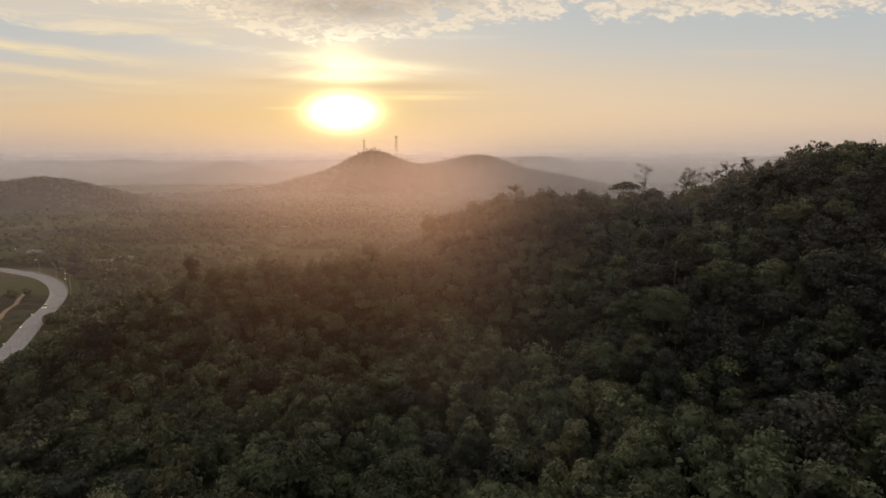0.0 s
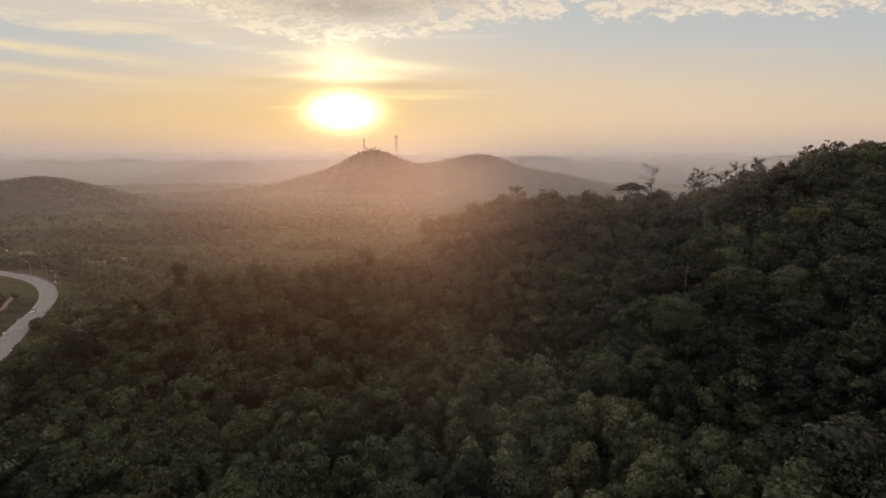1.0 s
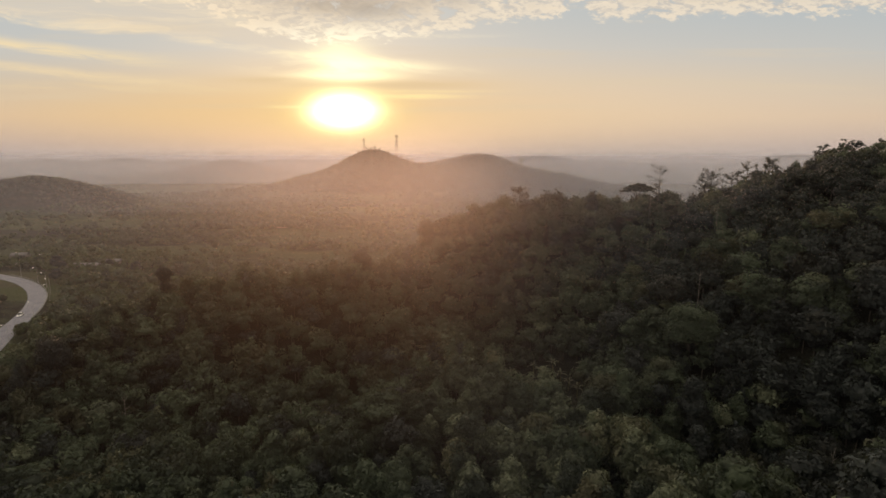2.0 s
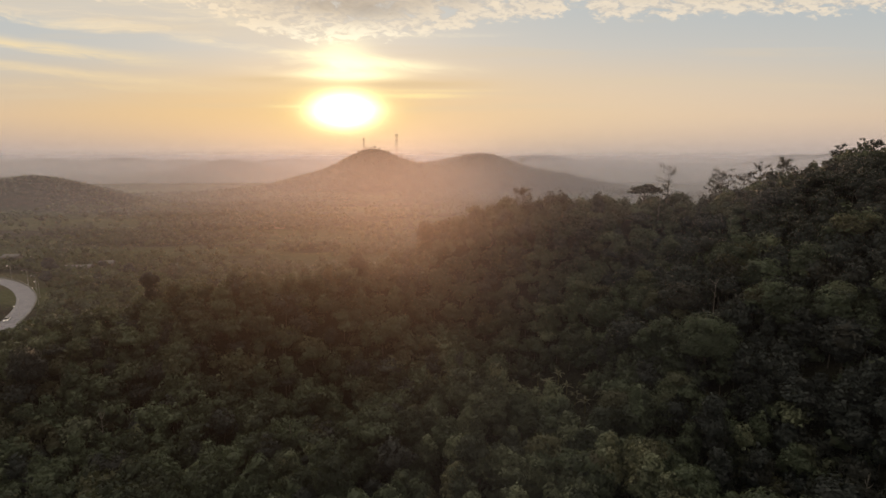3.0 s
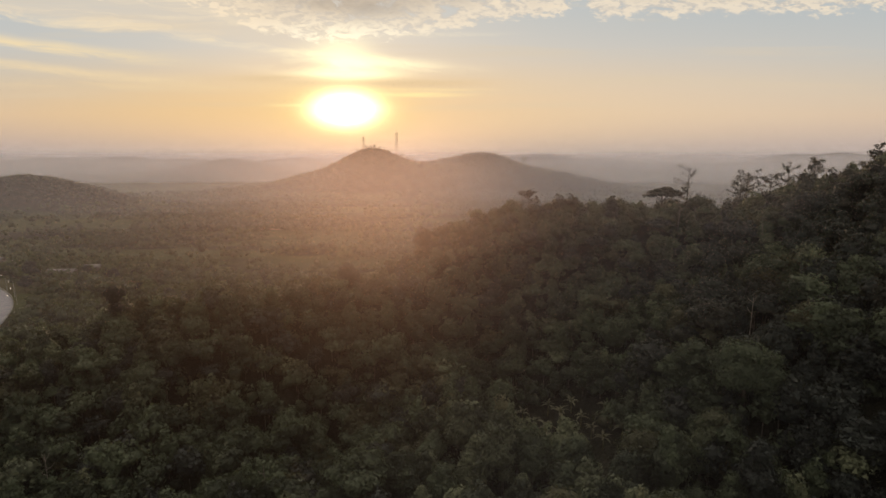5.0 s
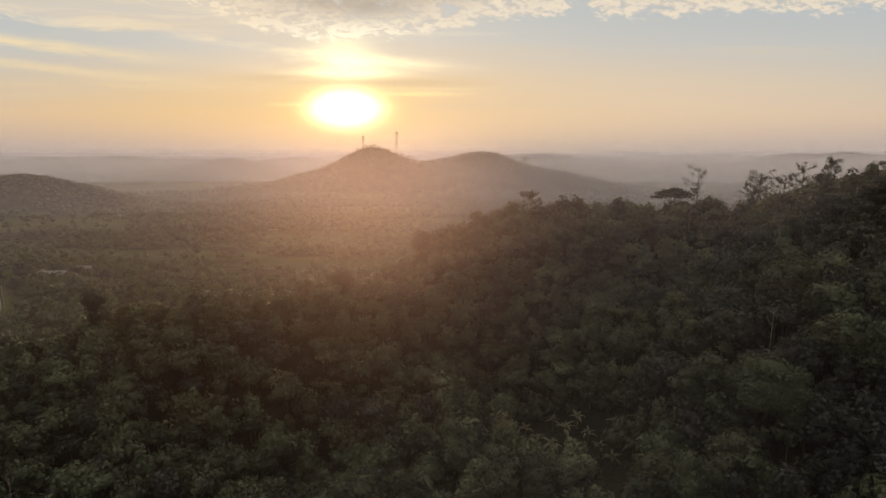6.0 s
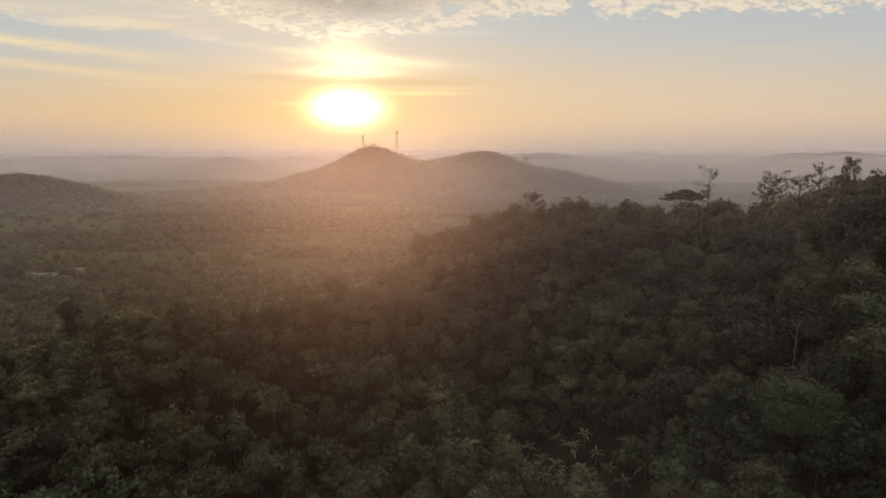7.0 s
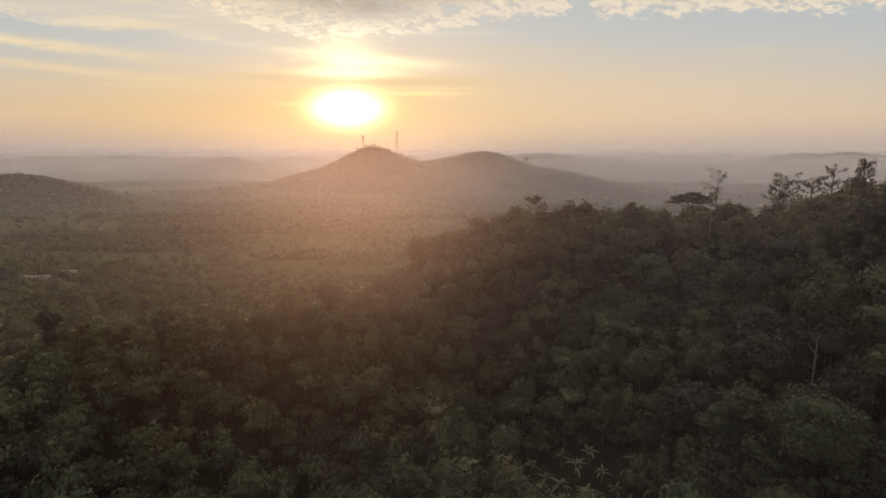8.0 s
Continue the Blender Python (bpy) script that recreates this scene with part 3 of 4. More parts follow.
def make_forest():
    p, h, rng = forest_places()
    order = np.argsort(np.hypot((p[:, 0] - 10) * 0.75, p[:, 1] - 96) + 1000 * (p[:, 1] < 52))
    close, rest = order[:300], order[300:]
    shapes = ["round", "tall", "flat", "loose", "round", "tall"]
    shapes += ["round", "tall", "loose", "tall", "loose", "tall", "tall"]
    mats = [LEAF] * 6 + [LEAF_DARK_SHADED] * 3 + [LEAF_PALE] * 4
    crowns = [mesh_of("crown", *crown_of(rng, s, 2050, 0.22), m) for s, m in zip(shapes, mats)]
    trunks = [mesh_of("trunk", *trunk_of(rng, 7.5), BARK, True) for _ in range(3)]
    protos = []
    for k, (s, c) in enumerate(zip(shapes, crowns)):
        tree = new("tree")
        for name, data in (("trunk", trunks[k % 3]), ("crown", c)):
            part = new(name, data)
            part.parent = tree
        words = {"round": "broadleaf forest tree with a rounded dark green crown", "tall": "slender forest tree with a tall narrow green crown",
                 "flat": "forest tree with a flat spreading green crown", "loose": "forest tree with a loose uneven green crown"}[s]
        if k >= 6:
            words = words.replace("forest tree", "dark-leaved forest tree" if k < 9 else "pale-leaved forest tree")
        tagged(tree, words, "tree", "forest trees on the slope")
        protos.append(tree)
    used = set()
    for i in close:
        first, last = ((0, 6), (6, 9), (9, 13))[leaf_tone(rng, *p[i])]
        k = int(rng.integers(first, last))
        s = rng.uniform(1.0, 1.4) if on_spur(*p[i]) else float(np.clip(rng.lognormal(-0.1, 0.28), 0.55, 1.55))
        m = pose(p[i, 0], p[i, 1], h[i] - 0.2, 0, 0, rng.uniform(0, 360))
        ob = protos[k] if k not in used else copy_thing(protos[k], m)
        used.add(k)
        ob.matrix_basis = m @ Matrix.Diagonal((s, s, s * rng.uniform(0.9, 1.15), 1))
    mid = [i for i in rest if 52 <= p[i, 1] < 185]
    far = [i for i in rest if p[i, 1] >= 185]
    behind = [i for i in rest if p[i, 1] < 52]
    wood = tagged(new("woodland"), "dense mixed forest covering the hills", "forest", kind="stuff")
    kinds = [crown_of(rng, s, 440, 0.36, 3) for s in shapes[:9]]
    sort = {i: leaf_tone(rng, *p[i]) for i in mid}
    for k, mat in enumerate((LEAF, LEAF_DARK_SHADED, LEAF_PALE)):
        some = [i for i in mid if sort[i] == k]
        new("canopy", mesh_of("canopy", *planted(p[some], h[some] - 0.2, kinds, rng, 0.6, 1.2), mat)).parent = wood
    great = [i for i in mid if p[i, 0] > 42 and p[i, 1] < 170]
    great = [great[j] for j in rng.choice(len(great), min(70, len(great)), replace=False)]
    kinds = [crown_of(rng, s, 1500, 0.235, 6) for s in ("round", "loose", "round", "tall")]
    for k, mat in enumerate((LEAF, LEAF_DARK_SHADED)):
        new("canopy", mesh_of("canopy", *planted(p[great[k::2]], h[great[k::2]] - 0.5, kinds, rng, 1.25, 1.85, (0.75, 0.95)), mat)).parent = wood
    kinds = [crown_of(rng, s, 260, 0.50, 3) for s in shapes[:9]]
    for part_of, mat in ((0, LEAF_DARK_SHADED), (1, LEAF), (2, LEAF)):
        some = far[part_of::3]
        new("canopy", mesh_of("canopy", *planted(p[some], h[some] - 0.2, kinds, rng, 0.55, 1.05), mat)).parent = wood
    kinds = [small_crown(rng, 130, 0.52) for _ in range(6)]
    new("canopy", mesh_of("canopy", *planted(p[behind], h[behind] - 0.2, kinds, rng, 0.9, 1.3), LEAF)).parent = wood
    low, r3 = scatter(-135, 200, 66, 240, 4.8, 14)
    lh = land(low[:, 0], low[:, 1])
    keep = (lh > 9) & (road_gap(low[:, 0], low[:, 1]) > 10) & (np.abs(low[:, 0]) < 20 + 0.82 * low[:, 1]) & (low[:, 1] < 240)
    for cx, cy, r in CLEAR:
        keep &= np.hypot(low[:, 0] - cx, low[:, 1] - cy) > r
    kinds = [small_crown(rng, 48, 0.72) for _ in range(6)]
    new("understorey", mesh_of("understorey", *planted(low[keep], lh[keep] - 1.6, kinds, r3, 0.5, 0.95), LEAF)).parent = wood
    stems = [stem([(0, 0, -0.5), (0.1, 0, 2.5), (0, 0.1, 4.6)], (0.17, 0.13, 0.08), 4) for _ in range(2)]
    new("trunks", mesh_of("trunks", *planted(p[mid], h[mid], stems, rng, 0.8, 1.1), BARK, True)).parent = wood


make_forest()


def make_plain_woods():
    rng = np.random.default_rng(21)
    wood = tagged(new("plain_trees"), "scattered trees and hedges on the plain", "trees", kind="stuff")
    kinds = [small_crown(rng, 44, 0.9) for _ in range(8)]

    def stand(x0, x1, y0, y1, step, seed, wave, sparse, size, sink):
        p, r2 = scatter(x0, x1, y0, y1, step, seed)
        x, y = p.T
        h = land(x, y)
        # woods lie in long strips across the plain, hedges along the fields
        grow = waves(x * 0.4, y, wave, seed + 1) + 0.55 * waves(x * 0.7, y, wave * 0.4, seed + 2)
        hedge = np.abs(waves(x * 0.35, y, wave * 0.55, seed + 5)) < 0.07
        keep = (grow > 0.22) | hedge | (r2.uniform(0, 1, len(x)) < sparse)
        keep &= (y > 300) | (x < -150) | (r2.uniform(0, 1, len(x)) < 0.4)
        keep &= (h <= 13) & (road_gap(x, y) > np.where(y < 240, 6.5, 11)) & (np.abs(x) < 40 + 0.9 * y)
        inner = (x < np.interp(y, ROAD_LINE[:, 1], ROAD_LINE[:, 0])) & (y < 350)
        keep &= ~inner | (r2.uniform(0, 1, len(x)) < 0.12)
        for hx, hy in HOUSES:
            keep &= np.hypot(x - hx, y - hy) > 6.5
        thick = keep & (grow > 0.55) & (y > 410) | keep & (r2.uniform(0, 1, len(x)) < np.where((y < 330) & (x > -140), 0.04, np.where((y < 350) & (x > -225) & (x < -155), 0.5, 0.09)))
        for some, mat, k in ((thick, LEAF, 1.2), (keep & ~thick, LEAF_PLAIN, 1.0)):
            new("canopy", mesh_of("canopy", *planted(p[some], h[some] - sink, kinds, rng, size[0] * k, size[1] * k), mat)).parent = wood

    stand(-420, 330, 190, 560, 5.4, 22, 105, 0.10, (0.35, 1.0), 1.8)
    stand(-228, -130, 175, 345, 6.0, 52, 60, 0.6, (0.5, 1.1), 1.8)
    kinds = [small_crown(rng, 24, 1.35) for _ in range(8)]
    stand(-1000, 700, 560, 1250, 8.5, 32, 150, 0.03, (0.8, 1.25), 2.5)
    kinds = [small_crown(rng, 14, 1.2) for _ in range(8)]
    p, r2 = scatter(-800, 480, 760, 1340, 8.5, 25)
    x, y = p.T
    h = land(x, y)
    keep = (h > 8) & (np.abs(x) < 0.9 * y)
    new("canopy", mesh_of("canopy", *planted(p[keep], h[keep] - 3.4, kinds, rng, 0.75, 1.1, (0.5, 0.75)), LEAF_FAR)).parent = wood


HOUSES = [(-228, 360), (-221, 378), (-170, 331), (-300, 399)]
make_plain_woods()

# ---------------------------------------------------------------- single plants
def part(name, v, f, mat, parent, label="", smooth=False):
    ob = new(name, mesh_of(name, v, f, mat, smooth))
    ob.parent = parent
    if label:
        ob["label"] = label
    return ob


def base_at(x, y, sink=0.2):
    return float(land(np.array([x]), np.array([y]))[0]) - sink


def lone_tree(x, y, height, shape, mat, label, seed, wide=1.0, leaves=2600):
    """A tree that stands out of the forest, about 10 m high before scaling."""
    rng = np.random.default_rng(seed)
    tree = tagged(new("tree"), label, "tree")
    part("trunk", *trunk_of(rng, 7.5), BARK, tree, smooth=True)
    part("crown", *crown_of(rng, shape, leaves, 0.21 * (2600 / leaves) ** 0.5), mat, tree)
    k = height / 10.0
    tree.matrix_basis = pose(x, y, base_at(x, y), 0, 0, seed * 37) @ Matrix.Diagonal((k * wide, k * wide, k, 1))


lone_tree(54.5, 131, 17.5, "round", LEAF, "huge dense green tree on the gully's slope", 15, 1.15, 7000)
lone_tree(47, 141, 12.5, "loose", LEAF, "broad leafy tree below the huge one", 16, 1.1, 5000)
lone_tree(-89, 136, 15.5, "round", LEAF_DARK_SHADED, "large dark bushy tree at the forest edge", 14, 0.85)
lone_tree(-78, 167, 14.7, "umbrella", LEAF_DARK_SHADED, "dark dense tree rising above the ridge canopy", 1, 0.62)
lone_tree(-25.5, 189, 14.5, "round", LEAF_DARK_SHADED, "dark rounded tree on the saddle of the ridge", 2, 0.7)
lone_tree(-5.5, 214, 17, "round", LEAF_DARK_SHADED, "dark rounded tree at the end of the ridge", 3, 0.6)
lone_tree(69, 209, 15.5, "layered", LEAF_DARK_SHADED, "spreading tree with layered flat crown on the ridge", 4, 1.15)
lone_tree(-184, 339, 11.5, "round", LEAF_DARK_SHADED, "dark bushy tree standing in the scrub of the plain", 9, 0.95)
lone_tree(-243, 354, 12, "loose", LEAF_DARK_SHADED, "dark spreading tree beside the pale-roofed house", 12, 1.1)
lone_tree(-212, 359, 9, "round", LEAF_DARK_SHADED, "dark rounded tree at the end of the pale-roofed house", 13, 0.9)
lone_tree(-130, 293, 11, "round", LEAF_DARK_SHADED, "dark rounded tree below the forest edge", 10, 0.9)
lone_tree(-158, 318, 9, "loose", LEAF_DARK_SHADED, "dark uneven tree near the red-roofed house", 11, 0.9)
lone_tree(-231, 340, 11, "round", LEAF_DARK_SHADED, "dark tree by the road behind the lamps", 12, 1.3)
lone_tree(-221, 322, 10, "loose", LEAF_DARK_SHADED, "dark bushy tree beside the bend of the road", 13, 1.2)
lone_tree(13, 136, 15.5, "tall", LEAF_PALE, "tall dense tree with a domed grey-green crown", 5, 1.0)
lone_tree(17, 131, 13.0, "round", LEAF, "broad green tree beside the banana plants", 6, 1.0)
lone_tree(70, 136, 15.0, "round", LEAF, "large domed tree on the dark slope", 7, 1.15)
lone_tree(47, 125, 14.0, "loose", LEAF, "large loose-crowned tree in the gully", 8, 1.1)


def sparse_tree(x, y, height, seed, leaves=90, label="thin tree with sparse leaves standing above the ridge"):
    """A slender tree with open branches and few leaves."""
    rng = np.random.default_rng(seed)
    tree = tagged(new("sparse_tree"), label, "tree", "thin trees along the ridge")
    top = np.array((rng.uniform(-0.6, 0.6), rng.uniform(-0.6, 0.6), height))
    part("trunk", *stem([(0, 0, -0.5), top * 0.4, top * 0.75, top], (0.24, 0.19, 0.13, 0.05)), BARK, tree, smooth=True)
    ends, pieces = [], []
    for k in range(20):
        h = rng.uniform(0.42, 0.98)
        a = k * 2.4 + rng.uniform(-0.5, 0.5)
        r = rng.uniform(1.2, 3.6) * (1.35 - h * 0.55)
        b = top * h
        e = b + np.array((math.cos(a) * r, math.sin(a) * r, rng.uniform(0.5, 1.5)))
        pieces.append(stem([b, (b + e) / 2 + (0, 0, -0.1), e], (0.09, 0.07, 0.035), 4))
        ends += [(*e, rng.uniform(0.45, 0.85)), (*((b + e) / 2), 0.5)]
        for j in range(2):
            a2 = a + rng.uniform(-1, 1)
            w = e + np.array((math.cos(a2), math.sin(a2), rng.uniform(0.2, 0.9))) * rng.uniform(0.4, 0.9)
            pieces.append(stem([e * 0.8 + b * 0.2, (e + w) / 2, w], (0.035, 0.025, 0.012), 3))
            ends.append((*w, 0.4))
    part("branches", *joined(pieces), BARK, tree)
    part("foliage", *leaves_on(ends, leaves * 3, 0.27, rng, 0.9, -0.9, 0.5), LEAF_DARK_SHADED, tree)
    tree.matrix_basis = pose(x, y, base_at(x, y), 0, 0, seed * 50)


for n, (x, y, h, leaves) in enumerate([(78, 213, 18.5, 150), (95, 211, 16, 160), (103, 212, 15.5, 220), (107, 210, 16, 200), (113, 207, 15, 300), (91, 206, 13, 260),
                                       (124, 196, 16, 420), (131, 193, 15, 420), (141, 190, 15, 500), (29, 220, 11.5, 300), (150, 186, 15, 300)]):
    sparse_tree(x, y, h + (0.8 if x < 120 else -1.5), 40 + n, leaves)


def dead_tree(x, y, height, seed):
    """A bare pale trunk with stubs of limbs."""
    rng = np.random.default_rng(seed)
    tree = tagged(new("dead_tree"), "bare pale trunk standing among green crowns", "dead tree", "bare trunks in the forest")
    lean = rng.uniform(-0.5, 0.5, 2)
    part("trunk", *stem([(0, 0, -0.5), (lean[0] * 0.5, lean[1] * 0.5, height * 0.5), (lean[0], lean[1], height)], (0.12, 0.09, 0.04)), PALE_BARK, tree, smooth=True)
    pieces = []
    for k in range(5):
        h, a, r = rng.uniform(0.6, 0.95), k * 2.4, rng.uniform(0.6, 1.5)
        b = np.array((lean[0] * h, lean[1] * h, height * h))
        pieces.append(stem([b, b + (math.cos(a) * r * 0.6, math.sin(a) * r * 0.6, 0.5), b + (math.cos(a) * r, math.sin(a) * r, 1.3)], (0.07, 0.05, 0.015), 4))
    part("branches", *joined(pieces), PALE_BARK, tree)
    tree.matrix_basis = pose(x, y, base_at(x, y), 0, 0, seed * 31)


PALE_BARK = plain_material("pale_bark", (0.18, 0.17, 0.15), (0.30, 0.28, 0.25), 0.85)
for n, (x, y, h) in enumerate([(-68, 127, 10.5), (68, 103, 11), (58, 153, 9.5), (62, 144, 11.5), (80, 173.5, 11.5), (68, 195, 11), (-30, 128, 10)]):
    dead_tree(x, y, h, 70 + n)


def banana_leaf(length, rng):
    """A long arching blade with a fold along its rib."""
    n, v = 8, []
    for k in range(n + 1):
        s = k / n
        r, h = length * (s * 0.86), length * (0.75 * s - 0.85 * s * s)
        w = length * 0.095 * math.sin(math.pi * min(1, 0.08 + s * 0.92)) ** 0.7 * rng.uniform(0.85, 1.1)
        v += [(r, -w, h + w * 0.35), (r, 0, h), (r, w, h + w * 0.35)]
    f = [(k * 3 + i, k * 3 + i + 1, k * 3 + i + 4, k * 3 + i + 3) for k in range(n) for i in (0, 1)]
    return np.array(v), np.array(f)


def make_bananas():
    rng = np.random.default_rng(31)
    blades = [mesh_of("leaf", *banana_leaf(3.0, rng), LEAF_BANANA, True) for _ in range(3)]
    stalk = mesh_of("stalk", *stem([(0, 0, -0.4), (0.05, 0, 1.6), (0, 0, 3.3)], (0.2, 0.16, 0.09), 7), BANANA_STALK, True)
    first = tagged(new("banana_plant"), "banana plant with long arching pale green leaves", "banana plant", "banana plants in the forest gap")
    p = new("stalk", stalk)
    p.parent = first
    for k in range(10):
        leaf = new("leaf", blades[k % 3])
        leaf.parent = first
        s = rng.uniform(0.75, 1.1)
        leaf.matrix_basis = pose(0, 0, 3.1, rng.uniform(-15, 15), rng.uniform(-55, 15), k * 137.5 + rng.uniform(-25, 25)) @ Matrix.Diagonal((s, s, s, 1))
    spots = [(18, 163), (23, 160), (19, 154), (27, 152), (31, 150), (35, 146), (27, 145), (22, 143), (17, 148), (29, 141), (24, 138), (33, 140), (21, 150), (25, 156),
             (30, 155), (14, 157), (37, 141), (36, 150), (20, 138), (26, 142), (32, 145), (23, 147)]
    for n, (x, y) in enumerate(spots):
        m = pose(x, y, base_at(x, y, 0.1), 0, 0, n * 77)
        ob = first if n == 0 else copy_thing(first, m)
        s = rng.uniform(0.7, 1.0)
        ob.matrix_basis = m @ Matrix.Diagonal((s, s, s, 1))


BANANA_STALK = plain_material("banana_stalk", (0.10, 0.11, 0.05), (0.20, 0.18, 0.10), 0.8)
make_bananas()

# ---------------------------------------------------------------- road furniture, houses, masts
def box(x0, x1, y0, y1, z0, z1, chamfer=0.0):
    """A block, with its upper edges cut back."""
    c = chamfer
    v = np.array([(x0, y0, z0), (x1, y0, z0), (x1, y1, z0), (x0, y1, z0), (x0, y0, z1 - c), (x1, y0, z1 - c), (x1, y1, z1 - c), (x0, y1, z1 - c),
                  (x0 + c, y0 + c, z1), (x1 - c, y0 + c, z1), (x1 - c, y1 - c, z1), (x0 + c, y1 - c, z1)], float)
    f = [(3, 2, 1, 0), (0, 1, 5, 4), (1, 2, 6, 5), (2, 3, 7, 6), (3, 0, 4, 7), (4, 5, 9, 8), (5, 6, 10, 9), (6, 7, 11, 10), (7, 4, 8, 11), (8, 9, 10, 11)]
    if not c:
        v, f = v[:8], f[:5] + [(4, 5, 6, 7)]
    return v, np.array(f)


def road_at(x, y):
    """The nearest place on the road's middle, and its direction."""
    i = int(np.argmin(np.hypot(ROAD_LINE[:, 0] - x, ROAD_LINE[:, 1] - y)))
    i = min(max(i, 1), len(ROAD_LINE) - 2)
    d = ROAD_LINE[i + 1] - ROAD_LINE[i - 1]
    return ROAD_LINE[i], d / np.linalg.norm(d)


def make_lamps():
    lamp = tagged(new("street_lamp"), "lit street lamp on a slim steel pole beside the road", "street lamp", "street lamps along the road")
    part("pole", *stem([(0, 0, 0), (0, 0, 4), (0, 0, 7.6), (0.5, 0, 8.4), (1.6, 0, 8.6)], (0.07, 0.06, 0.05, 0.04, 0.03), 8), STEEL, lamp, smooth=True)
    part("base", *box(-0.2, 0.2, -0.2, 0.2, -0.1, 0.35, 0.05), STEEL, lamp)
    head = part("lamp_head", *box(1.2, 2.1, -0.16, 0.16, 8.5, 8.7, 0.05), STEEL, lamp)
    part("bulb", *box(1.45, 1.85, -0.13, 0.13, 8.38, 8.5), GLOW, head, "glowing lamp glass")
    spots = [(-300, 382), (-283, 376), (-262, 369), (-256, 331), (-239, 319), (-223, 306), (-210, 294), (-199, 281), (-180, 250), (-164, 214), (-156, 197), (-146, 178)]
    for n, (x, y) in enumerate(spots):
        at, d = road_at(x, y)
        side = np.array((d[1], -d[0]))
        if math.hypot(x - at[0], y - at[1]) < 25:
            x, y = at + side * 5.4
        m = pose(x, y, base_at(x, y, 0.0), 0, 0, math.degrees(math.atan2(-side[1], -side[0])))
        ob = lamp if n == 0 else copy_thing(lamp, m)
        ob.matrix_basis = m


make_lamps()


def make_guard_rail():
    rail = tagged(new("guard_rail"), "steel guard rail round the outside of the bend", "guard rail")
    i0, i1 = (int(np.argmin(np.hypot(ROAD_LINE[:, 0] - x, ROAD_LINE[:, 1] - y))) for x, y in ((-186, 250), (-268, 340)))
    line = ROAD_LINE[i0:i1]
    v, f = ribbon(line, (3.9, 3.98, 3.9, 3.98, 3.9, 3.84, 3.84, 3.9), (0.5, 0.58, 0.66, 0.74, 0.82, 0.82, 0.5, 0.5))
    part("rail", v, f, STEEL, rail, smooth=True)
    post = mesh_of("post", *box(-0.06, 0.06, -0.08, 0.08, -0.3, 0.78), STEEL)
    for k in range(0, len(line) - 1, 1):
        d = line[k + 1] - line[k]
        d /= np.linalg.norm(d)
        p = line[k] + np.array((d[1], -d[0])) * 4.06
        ob = new("post", post)
        ob.parent = rail
        ob.matrix_basis = pose(p[0], p[1], PLAIN, 0, 0, math.degrees(math.atan2(d[1], d[0])))


make_guard_rail()


def make_markings():
    marks = tagged(new("road_marking"), "worn white edge lines along the asphalt", "road marking", kind="structure")
    for name, off in (("edge_line", -3.4), ("edge_line", 3.0)):
        v, f = ribbon(ROAD_LINE, (off - 0.06, off + 0.06), (0.242, 0.242))
        part(name, v, f, MARKING, marks)
    for k in range(4, len(ROAD_LINE) - 3, 3):
        v, f = ribbon(ROAD_LINE[k:k + 2], (-0.08, 0.08), (0.295, 0.295))
        part("dash", v, f, MARKING, marks)


make_markings()


def make_car(x, y):
    at, d = road_at(x, y)
    side = np.array((d[1], -d[0]))
    p = at - side * 1.8
    car = tagged(new("car"), "small white car driving along the grey road", "car")
    body = [(-2.1, 0.45), (-2.1, 0.85), (-1.9, 0.95), (1.0, 0.95), (1.95, 0.8), (2.1, 0.6), (2.1, 0.35), (-2.0, 0.32)]
    cabin = [(-1.7, 0.95), (-1.25, 1.45), (0.25, 1.47), (1.05, 0.95)]

    def shell(profile, w0, w1):
        n = len(profile)
        v = [(a, -w0, b) for a, b in profile] + [(a, w1, b) for a, b in profile]
        f = [(i, (i + 1) % n, n + (i + 1) % n, n + i) for i in range(n)]
        if n == 4:
            f += [(3, 2, 1, 0), (4, 5, 6, 7)]
        else:
            f += [(7, 2, 1, 0), (7, 6, 3, 2), (6, 5, 4, 3), (8, 9, 10, 15), (10, 11, 14, 15), (11, 12, 13, 14)]
        return np.array(v, float), np.array(f)

    part("body", *shell(body, 0.85, 0.85), CAR_PAINT, car)
    part("window", *shell([(a * 0.99, b - 0.02 if b > 1 else b) for a, b in cabin], 0.74, 0.74), DARK, car)
    part("roof", *box(-1.25, 0.25, -0.7, 0.7, 1.45, 1.53, 0.04), CAR_PAINT, car)
    tyre = mesh_of("wheel", *stem([(0, -0.1, 0), (0, -0.08, 0), (0, 0.08, 0), (0, 0.1, 0)], (0.2, 0.32, 0.32, 0.2), 14), RUBBER, True)
    for a in (-1.3, 1.3):
        for b in (-0.78, 0.78):
            w = new("wheel", tyre)
            w.parent = car
            w.location = (a, b, 0.32)
    for b in (-0.6, 0.6):
        part("headlight", *box(2.03, 2.14, b - 0.15, b + 0.15, 0.55, 0.72), GLOW, car, "lit headlight")
    car.matrix_basis = pose(p[0], p[1], PLAIN + 0.26, 0, 0, math.degrees(math.atan2(-d[1], -d[0])))


make_car(-189, 256)


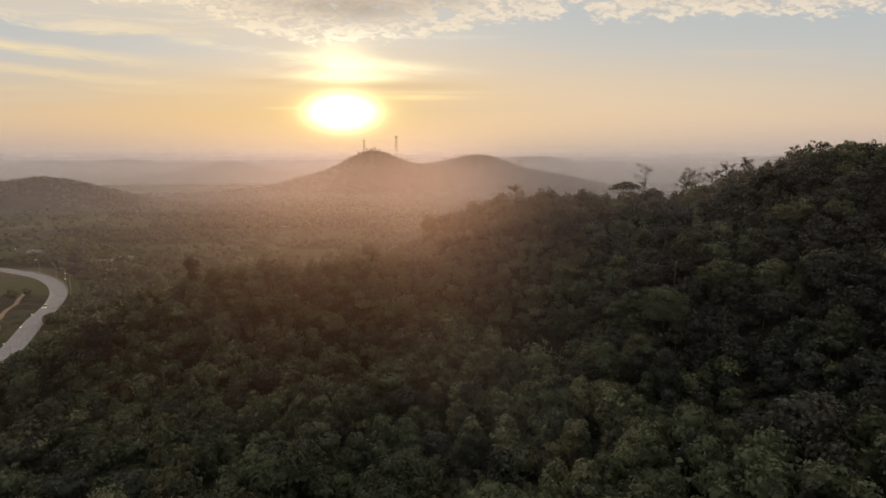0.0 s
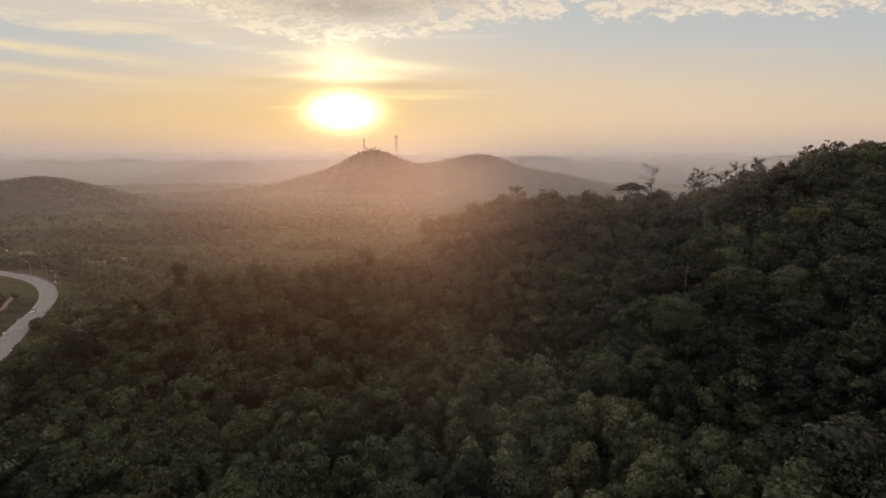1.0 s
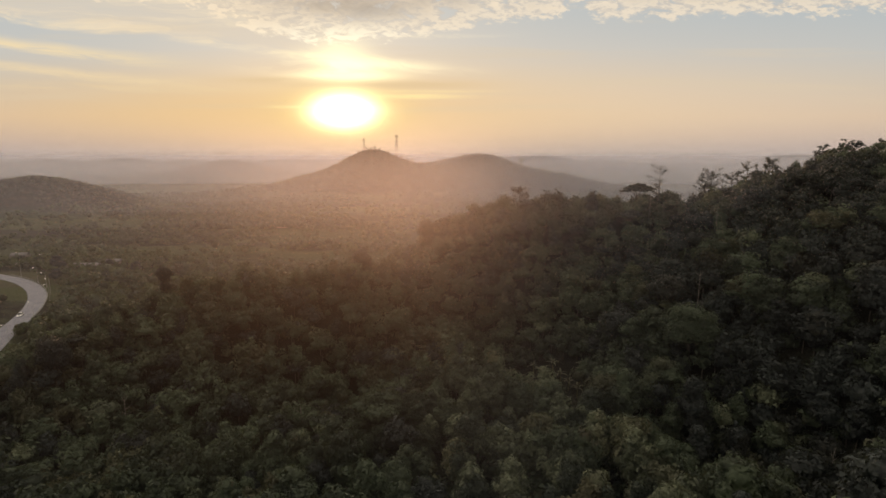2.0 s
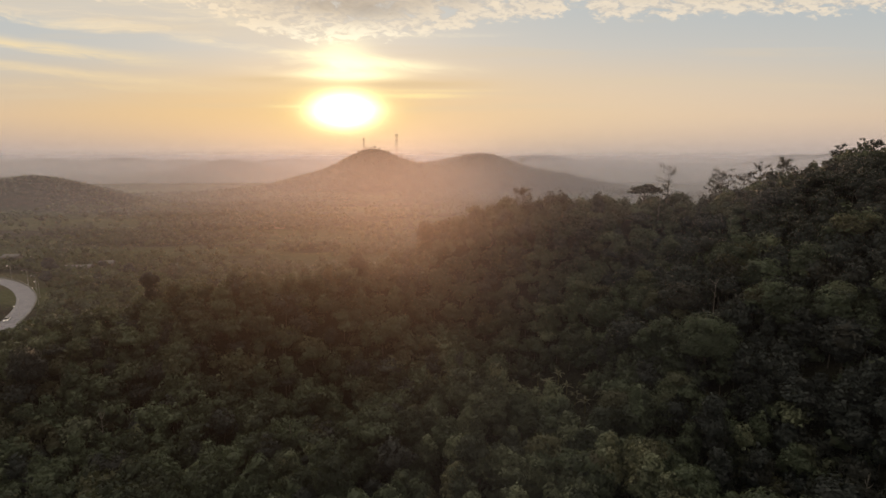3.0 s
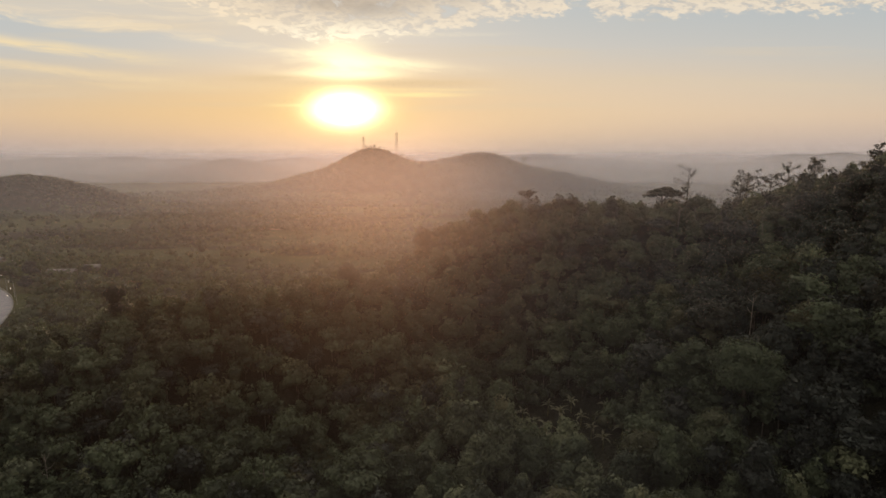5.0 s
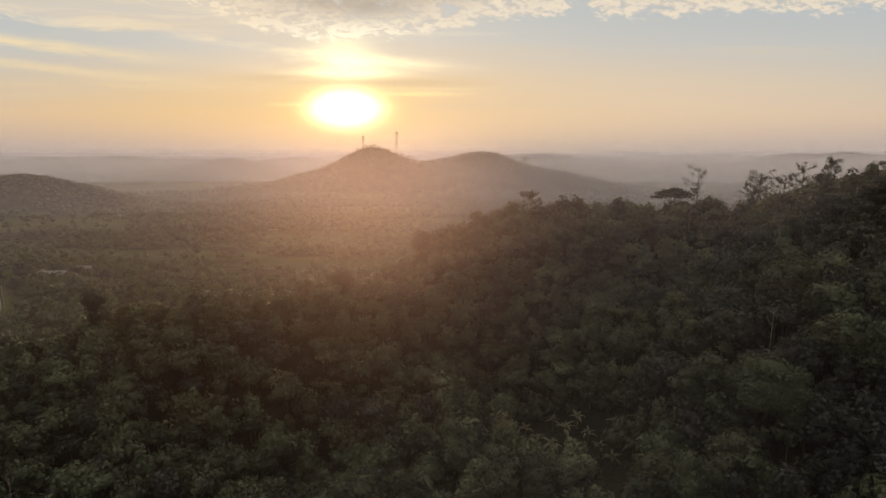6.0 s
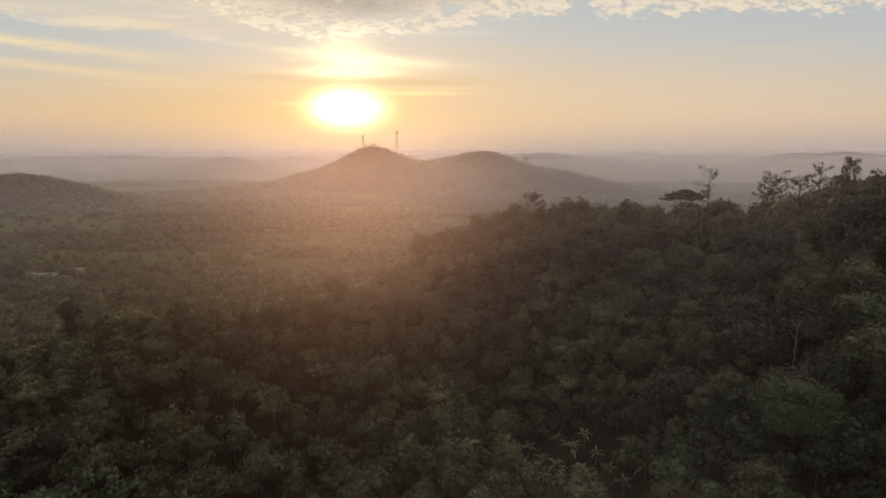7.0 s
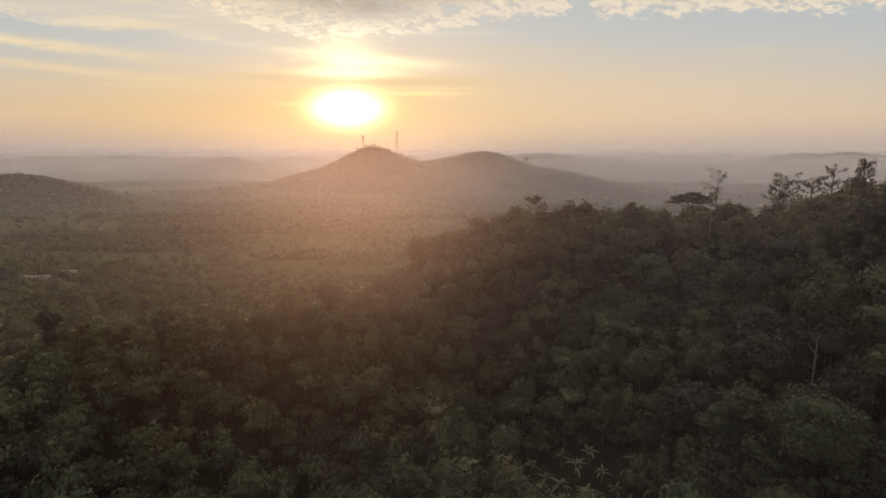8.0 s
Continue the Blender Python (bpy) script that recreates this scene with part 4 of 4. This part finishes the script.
def make_house(x, y, turn, wide, deep, tall, roof_mat, label):
    h = tagged(new("house"), label, "house", "houses among the trees on the plain")
    w, d = wide / 2, deep / 2
    part("wall", *box(-w, w, -d, d, -0.6, tall), WALL, h)
    o, r = 0.5, deep * 0.28
    v = [(-w - o, -d - o, tall - 0.1), (w + o, -d - o, tall - 0.1), (w + o, 0, tall + r), (-w - o, 0, tall + r), (w + o, d + o, tall - 0.1), (-w - o, d + o, tall - 0.1)]
    v += [(a, b, c + 0.15) for a, b, c in v]
    f = [(3, 2, 1, 0), (5, 4, 2, 3), (6, 7, 8, 9), (9, 8, 10, 11), (0, 1, 7, 6), (10, 4, 5, 11), (1, 2, 8, 7), (2, 4, 10, 8), (0, 6, 9, 3), (3, 9, 11, 5)]
    part("roof", np.array(v), np.array(f), roof_mat, h)
    part("gable", np.array([(-w + 0.05, -d, tall), (-w + 0.05, d, tall), (-w + 0.05, 0, tall + r), (-w + 0.05, 0, tall + r)])[[0, 1, 2, 3]], np.array([(0, 1, 2, 3)]), WALL, h)
    for k in (-0.5, 0.5):
        part("window", *box(w * k - 0.6, w * k + 0.6, -d - 0.03, -d + 0.1, 1.0, 2.2), DARK, h)
    part("door", *box(-0.5, 0.5, -d - 0.03, -d + 0.1, -0.3, 2.0), BARK, h)
    h.matrix_basis = pose(x, y, base_at(x, y, 0), 0, 0, turn)


make_house(-228, 360, 8, 15, 6, 2.8, ROOF_PALE, "low house with a long pale sheet-metal roof")
make_house(-221, 378, 14, 8, 5, 2.6, ROOF_PALE, "low house with a pale roof among trees")
make_house(-170, 331, -12, 6.5, 5, 2.3, ROOF_RED, "small house with a red-brown tiled roof")
make_house(-300, 399, 5, 10, 6, 2.8, ROOF_PALE, "pale-roofed shed near the far road")


def lattice(height, base, top, bays):
    """Four legs with cross bracing."""
    pieces = []
    def at(k, c):
        s = k / bays
        w = base * (1 - s) + top * s
        return np.array(((-w, w, w, -w)[c], (-w, -w, w, w)[c], height * s))
    for c in range(4):
        pieces.append(("leg", stem([at(k, c) for k in range(bays + 1)], [0.15] * (bays + 1), 4)))
    braces = []
    for k in range(bays):
        for c in range(4):
            braces.append(stem([at(k, c), at(k + 1, (c + 1) % 4)], (0.06, 0.06), 3))
            braces.append(stem([at(k + 1, c), at(k + 1, (c + 1) % 4)], (0.06, 0.06), 3))
    pieces.append(("bracing", joined(braces)))
    return pieces


def make_mast(x, y, height, base, label):
    mast = tagged(new("radio_mast"), label, "radio mast", "masts on the hilltop")
    for name, (v, f) in lattice(height, base, base * 0.45, 10):
        part(name, v, f, RED_STEEL, mast)
    for k, h in enumerate((0.98, 0.93, 0.74, 0.55)):
        for side in (-1, 1):
            v, f = box(side * base * 0.9 - 0.35, side * base * 0.9 + 0.35, -0.4, 0.4, height * h - 1.6, height * h + 1.6, 0.15)
            part("antenna", v, f, STEEL, mast, "pale grey antenna panel")
    part("rod", *stem([(0, 0, height - 1), (0, 0, height + 2.5)], (0.12, 0.06), 5), STEEL, mast)
    mast.matrix_basis = pose(x, y, base_at(x, y, 1.0), 0, 0, 20)


make_mast(-103, 1235, 48, 2.4, "tall lattice radio mast on the wooded hilltop")
make_mast(-176, 1245, 27, 1.5, "thin lattice mast on the hilltop")


def hilltop_tree(x, y, height, seed):
    rng = np.random.default_rng(seed)
    tree = tagged(new("tree"), "dark tree breaking the skyline of a far hill", "tree", "trees on the far hilltop")
    part("trunk", *stem([(0, 0, -1), (0.1, 0, 4), (0, 0, 7)], (0.3, 0.22, 0.1)), BARK, tree)
    part("crown", *small_crown(rng, 180, 0.5), LEAF_DARK_SHADED, tree)
    k = height / 13
    tree.matrix_basis = pose(x, y, base_at(x, y), 0, 0, seed * 20) @ Matrix.Diagonal((k, k, k, 1))


for n, (x, y, h) in enumerate([(-150, 1228, 14), (-158, 1230, 12), (-140, 1232, 11), (-168, 1231, 11), (178, 1290, 26), (-92, 1238, 13), (-80, 1240, 11), (-70, 1246, 12),
                               (-120, 1232, 10), (-188, 1236, 11)]):
    hilltop_tree(x, y, h, 90 + n)

# ---------------------------------------------------------------- sheets standing in for evening haze
def make_haze_sheets():
    """Upright translucent sheets standing in for haze across the valley, denser low down."""
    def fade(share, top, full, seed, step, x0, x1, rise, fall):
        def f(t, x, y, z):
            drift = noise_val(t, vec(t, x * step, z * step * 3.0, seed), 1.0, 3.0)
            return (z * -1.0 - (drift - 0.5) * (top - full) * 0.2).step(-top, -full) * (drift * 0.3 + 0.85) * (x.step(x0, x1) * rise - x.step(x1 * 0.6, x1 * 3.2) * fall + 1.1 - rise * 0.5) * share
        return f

    # the nearest sheet is added for the sun's glare and lifted darks
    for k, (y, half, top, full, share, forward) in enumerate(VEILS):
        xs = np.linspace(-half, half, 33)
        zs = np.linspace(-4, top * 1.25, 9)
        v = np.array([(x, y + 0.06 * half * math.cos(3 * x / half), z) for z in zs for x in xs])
        # density varies from left to right to carry the spread of the glare
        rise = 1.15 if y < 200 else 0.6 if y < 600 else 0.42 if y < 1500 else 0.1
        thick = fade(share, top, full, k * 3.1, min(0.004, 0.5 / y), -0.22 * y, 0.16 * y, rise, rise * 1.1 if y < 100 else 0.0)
        mat = haze_sheet_material("evening_haze_sheet", thick, forward, 0.80 if forward > 0.4 else 0.85, (0.56, 0.61, 0.80) if y < 600 else (0.48, 0.57, 0.74) if y < 1500 else (0.50, 0.57, 0.74))
        me = mesh_of("evening_haze_sheet", v, grid_faces(33, 9), mat, True)
        tagged(new("evening_haze_sheet", me), "translucent sheet standing in for warm evening haze over the valley", "haze", kind="backdrop")


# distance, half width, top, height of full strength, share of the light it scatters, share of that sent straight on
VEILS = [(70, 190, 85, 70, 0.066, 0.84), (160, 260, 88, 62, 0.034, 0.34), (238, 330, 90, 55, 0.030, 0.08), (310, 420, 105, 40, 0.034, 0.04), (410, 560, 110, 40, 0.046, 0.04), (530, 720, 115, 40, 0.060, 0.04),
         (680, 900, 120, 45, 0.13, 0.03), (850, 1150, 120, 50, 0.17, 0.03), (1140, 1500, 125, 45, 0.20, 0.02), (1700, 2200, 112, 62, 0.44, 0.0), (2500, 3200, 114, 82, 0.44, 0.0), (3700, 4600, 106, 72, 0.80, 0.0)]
make_haze_sheets()
